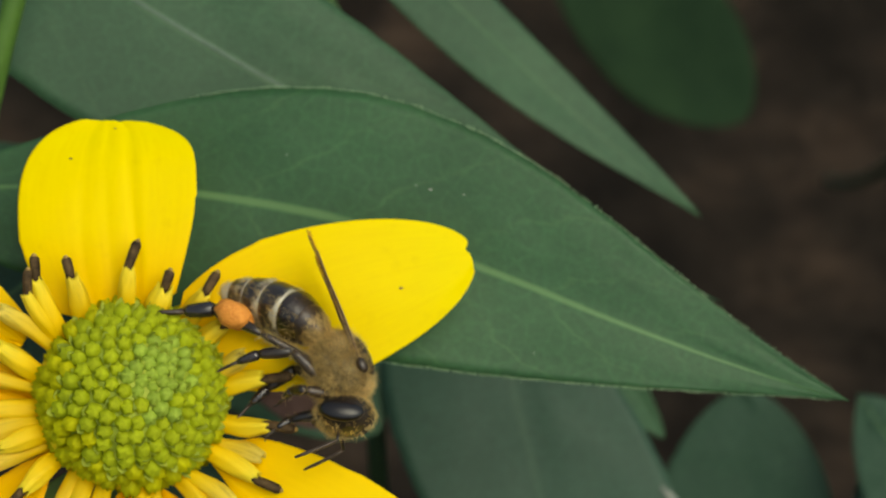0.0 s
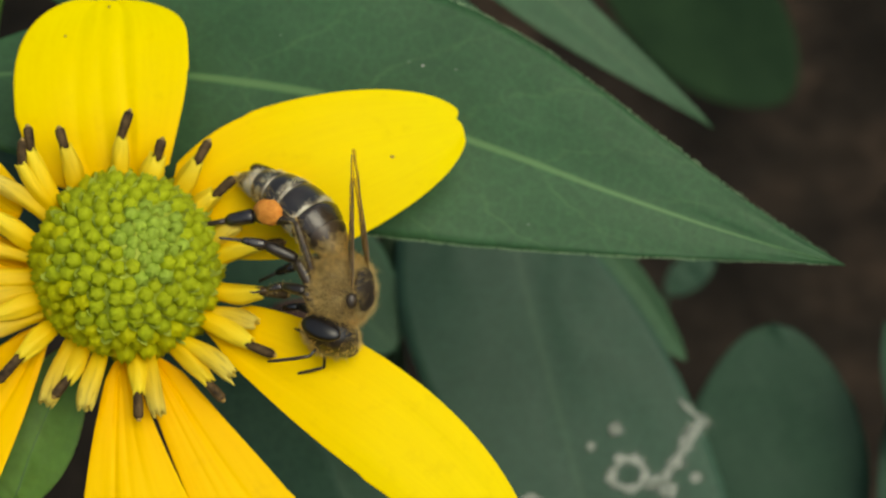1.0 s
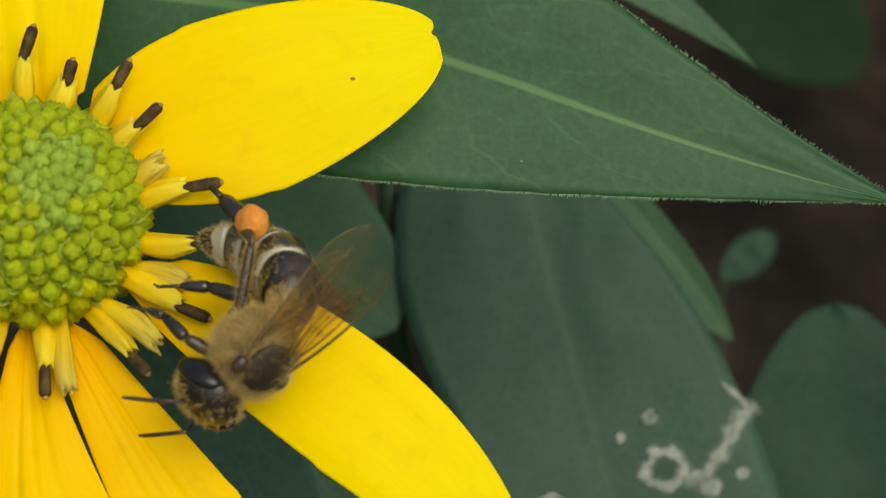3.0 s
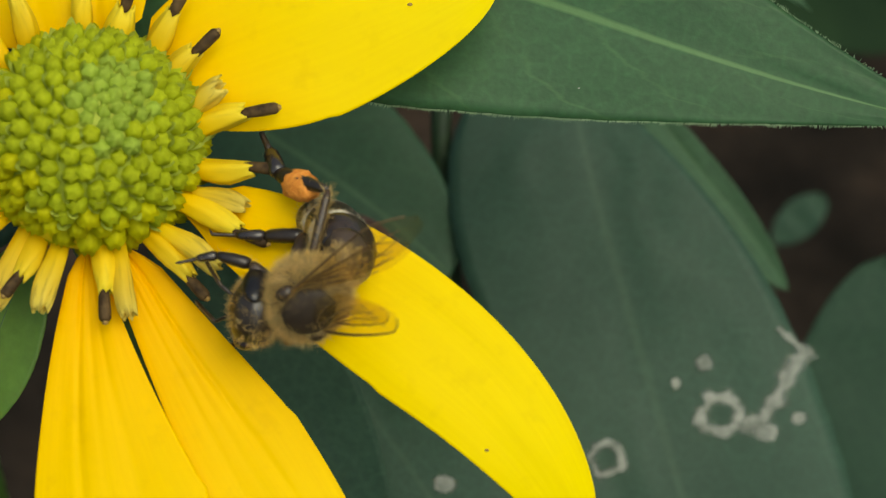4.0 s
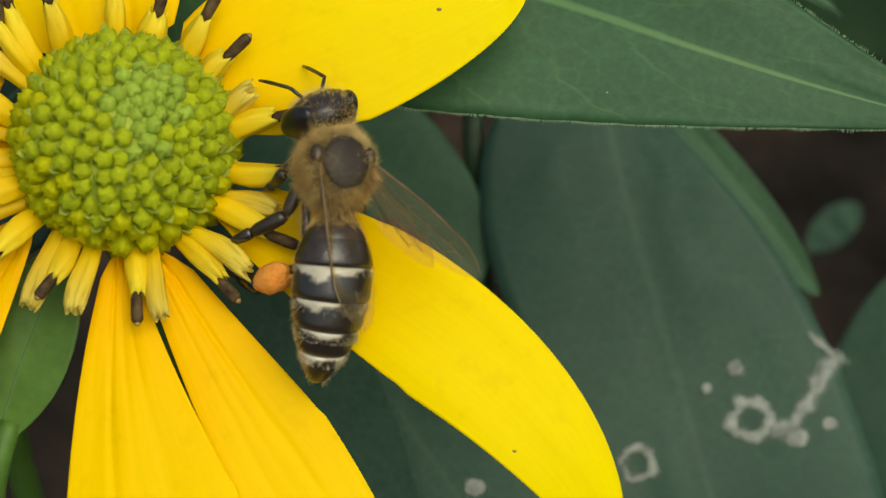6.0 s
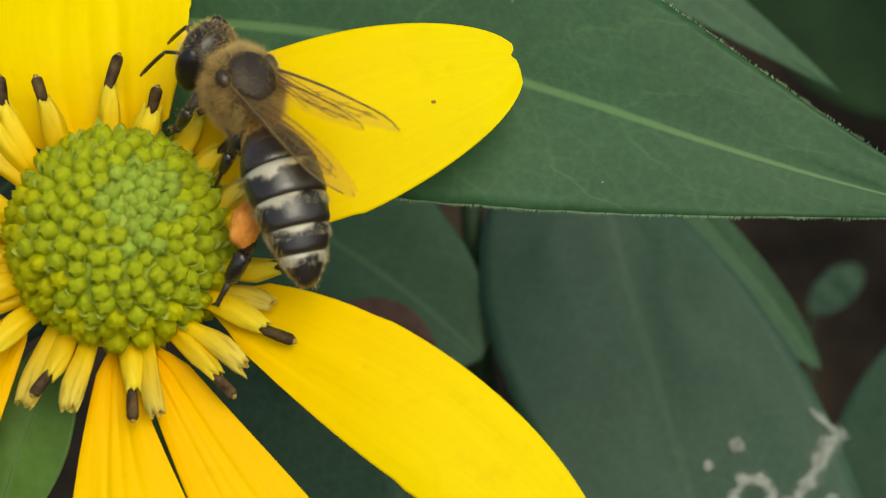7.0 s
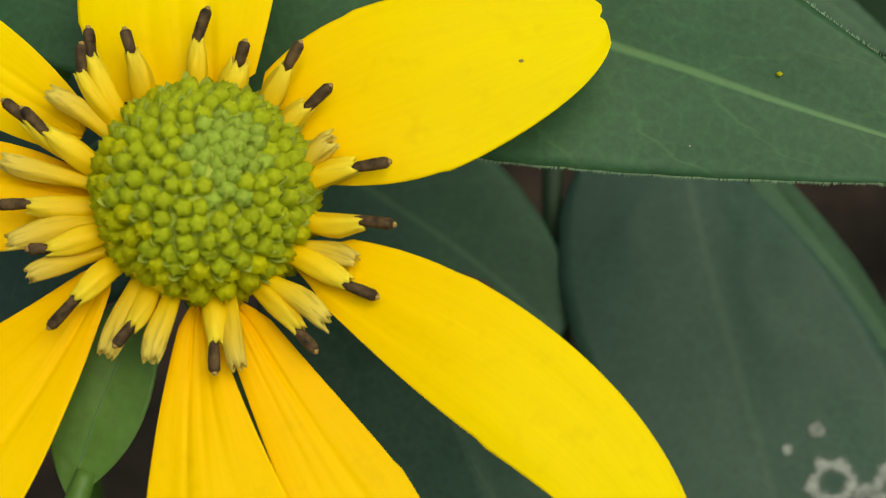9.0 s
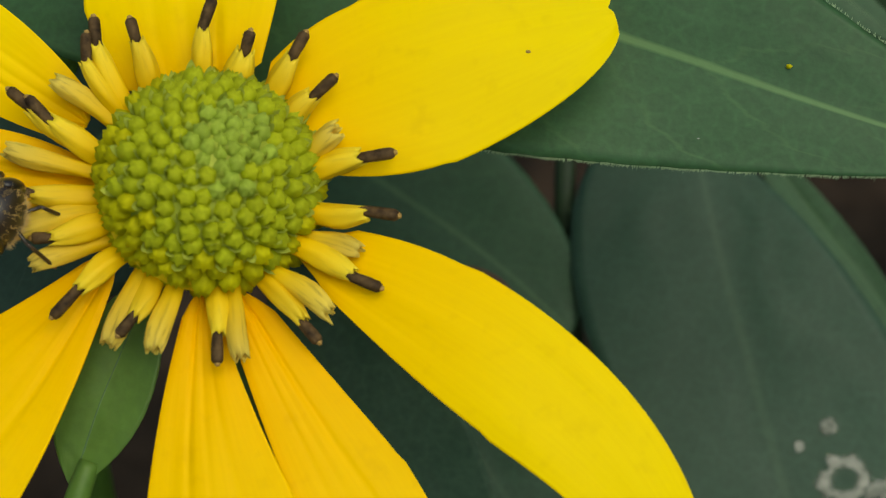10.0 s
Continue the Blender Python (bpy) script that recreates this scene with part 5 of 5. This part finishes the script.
    # legs: seconds, turn at the hip, turn at the knee
    steps = {
        ("hind_leg", 1): [
            (0.0, -24, -13, -24, -13, -4, -25), (0.5, -13, -33, -35, 8, -15, -40), (1.0, -35, -43, -28, -27, 42, -69), (1.5, -41, -40, -23, -28, 17, -58), (2.0, -20, -35, -33, -39, 1, -67),
            (2.2, -24, -26, -28, -21, 16, -46), (3.3, -5, -53, -50, -42, 6, -91), (3.5, 2, -64, -60, -42, -6, -96), (3.8, 19, -56, -60, -33, -8, -88), (4.0, 45, -39, -79, -12, -55, -152), (4.5, 43, -58, -93, -18, -76, -172),
            (4.8, 53, -77, -77, -31, -92, -175), (5.0, 70, -60, -40, -30, -80, -140), (5.2, 50, -30, -20, -25, -50, -100), (5.6, 20, -15, -8, -12, -20, -40), (6.3, 0, -10, 0, 0, 0, 0), (7.3, 0, -5, 0, 0, 0, 0), (10.0, 0, -45, 0, 0, 0, 0)],
        ("hind_leg", -1): [
            (0.0, -24, 13, 24, -13, 4, 25), (1.0, -20, 30, 20, -10, 0, 20), (2.0, -10, 20, 20, 0, 0, 10), (3.3, 30, 0, 10, 20, 0, 0), (4.0, 48, 0, 10, 35, 0, 0), (4.5, 42, 0, 12, 45, 0, 0), (5.0, 13, -2, 18, 64, -10, 9), (5.2, -10, 10, 25, 85, -10, 0), (6.3, -61, 37, 21, 68, -12, -9), (6.5, -71, 33, 9, 70, 17, -12),
            (6.8, -70, 31, 5, 78, 32, -7), (7.0, -53, 22, 28, 34, 39, -7), (7.2, -42, 0, 30, 0, 45, -30), (7.4, -20, 0, 10, 0, 10, 0), (10.0, 0, 45, 0, 0, 0, 0)],
        ("middle_leg", 1): [
            (0.0, -25, 3, -27, -6, -8, 6), (0.5, -21, -12, -30, -3, -18, -6), (1.0, -16, -1, -33, 12, -31, -39), (1.5, -52, -13, -39, 40, 18, 8), (2.0, -51, -12, -60, 39, 25, 10), (2.2, -46, -13, -56, 35, 25, 3),
            (3.3, -4, 16, -65, 35, -8, -2), (3.5, -25, -18, -50, 48, 16, -7), (3.8, 4, 1, -54, 36, -2, -19), (4.0, 26, 12, -33, 3, 36, -64), (4.5, 35, -5, -27, 29, -4, -27), (4.8, 42, -3, 2, 6, 2, -27),
            (5.2, 10, -10, 0, 0, 0, 0), (7.3, 0, -5, 0, 0, 0, 0), (10.0, 0, -25, 0, 0, 0, 0)],
        ("middle_leg", -1): [
            (0.0, 0, 6, 0, 0, 0, 0), (3.3, 0, 12, 0, 0, 0, 0), (4.5, 10, 10, -10, 0, 10, 10), (5.0, 26, 46, -36, -3, 46, 35), (5.2, 20, 43, -12, -41, 44, -11), (6.3, -33, 17, 22, 22, 18, -27), (6.5, -90, 51, -39, 71, -7, -14),
            (6.8, -86, 62, -17, 79, 1, -27), (7.0, -56, 58, 30, 43, 42, -59), (7.2, -70, 40, -10, 50, 0, -30), (7.4, -30, 10, 0, 20, 0, 0), (10.0, 0, 25, 0, 0, 0, 0)],
        ("fore_leg", 1): [
            (0.0, -37, -15, -31, -6, 43, -1), (0.5, -2, -49, -57, 14, 45, 0), (1.0, -22, -47, -63, 18, 39, 1), (1.5, -21, -43, -37, 4, 36, 2), (2.0, 17, -54, -46, -8, 58, -1), (2.2, -3, -37, -39, 0, 38, 0),
            (3.3, 14, -27, -28, 18, 5, -5), (3.5, -1, -21, -60, 57, 9, -10), (3.8, 16, -31, -53, 49, -3, -16), (4.0, 31, -24, -35, 52, 3, -12), (4.5, 22, -42, -42, 21, 42, 12), (5.0, 65, -40, -9, 27, 13, -4),
            (5.2, 40, -20, 0, 10, 0, 0), (7.3, 0, -5, 0, 0, 0, 0), (10.0, 0, -25, 0, 0, 0, 0)],
        ("fore_leg", -1): [
            (0.0, 0, 6, 0, 0, 0, 0), (3.3, 10, 12, 0, 0, 0, 0), (4.5, 65, 52, 18, -28, -14, -2), (5.2, 7, 7, 15, 25, 10, 7), (6.3, -21, 38, 47, 24, -30, -5), (6.5, -16, -12, 18, 24, 22, 12), (6.8, -1, -6, 34, 78, 5, 19),
            (7.0, -19, 34, 29, 32, -25, -11), (7.2, -17, 4, 24, 22, -14, -1), (7.4, 0, 0, 0, 0, 0, 0), (10.0, 0, 25, 0, 0, 0, 0)],
    }
    for (femur, lower), key in zip(LEGS, [(name, side) for side in (1, -1) for name in ("fore_leg", "middle_leg", "hind_leg")]):
        hip, knee = femur.location.copy(), lower[0].location.copy()
        walk(femur, [(t, Matrix.Translation(hip) @ pose(0, 0, 0, a, b, c)) for t, a, b, c, *_ in steps[key]])
        for piece in lower:
            walk(piece, [(t, Matrix.Translation(knee) @ pose(0, 0, 0, a, b, c)) for t, _, _, _, a, b, c in steps[key]])


buds()
motions()
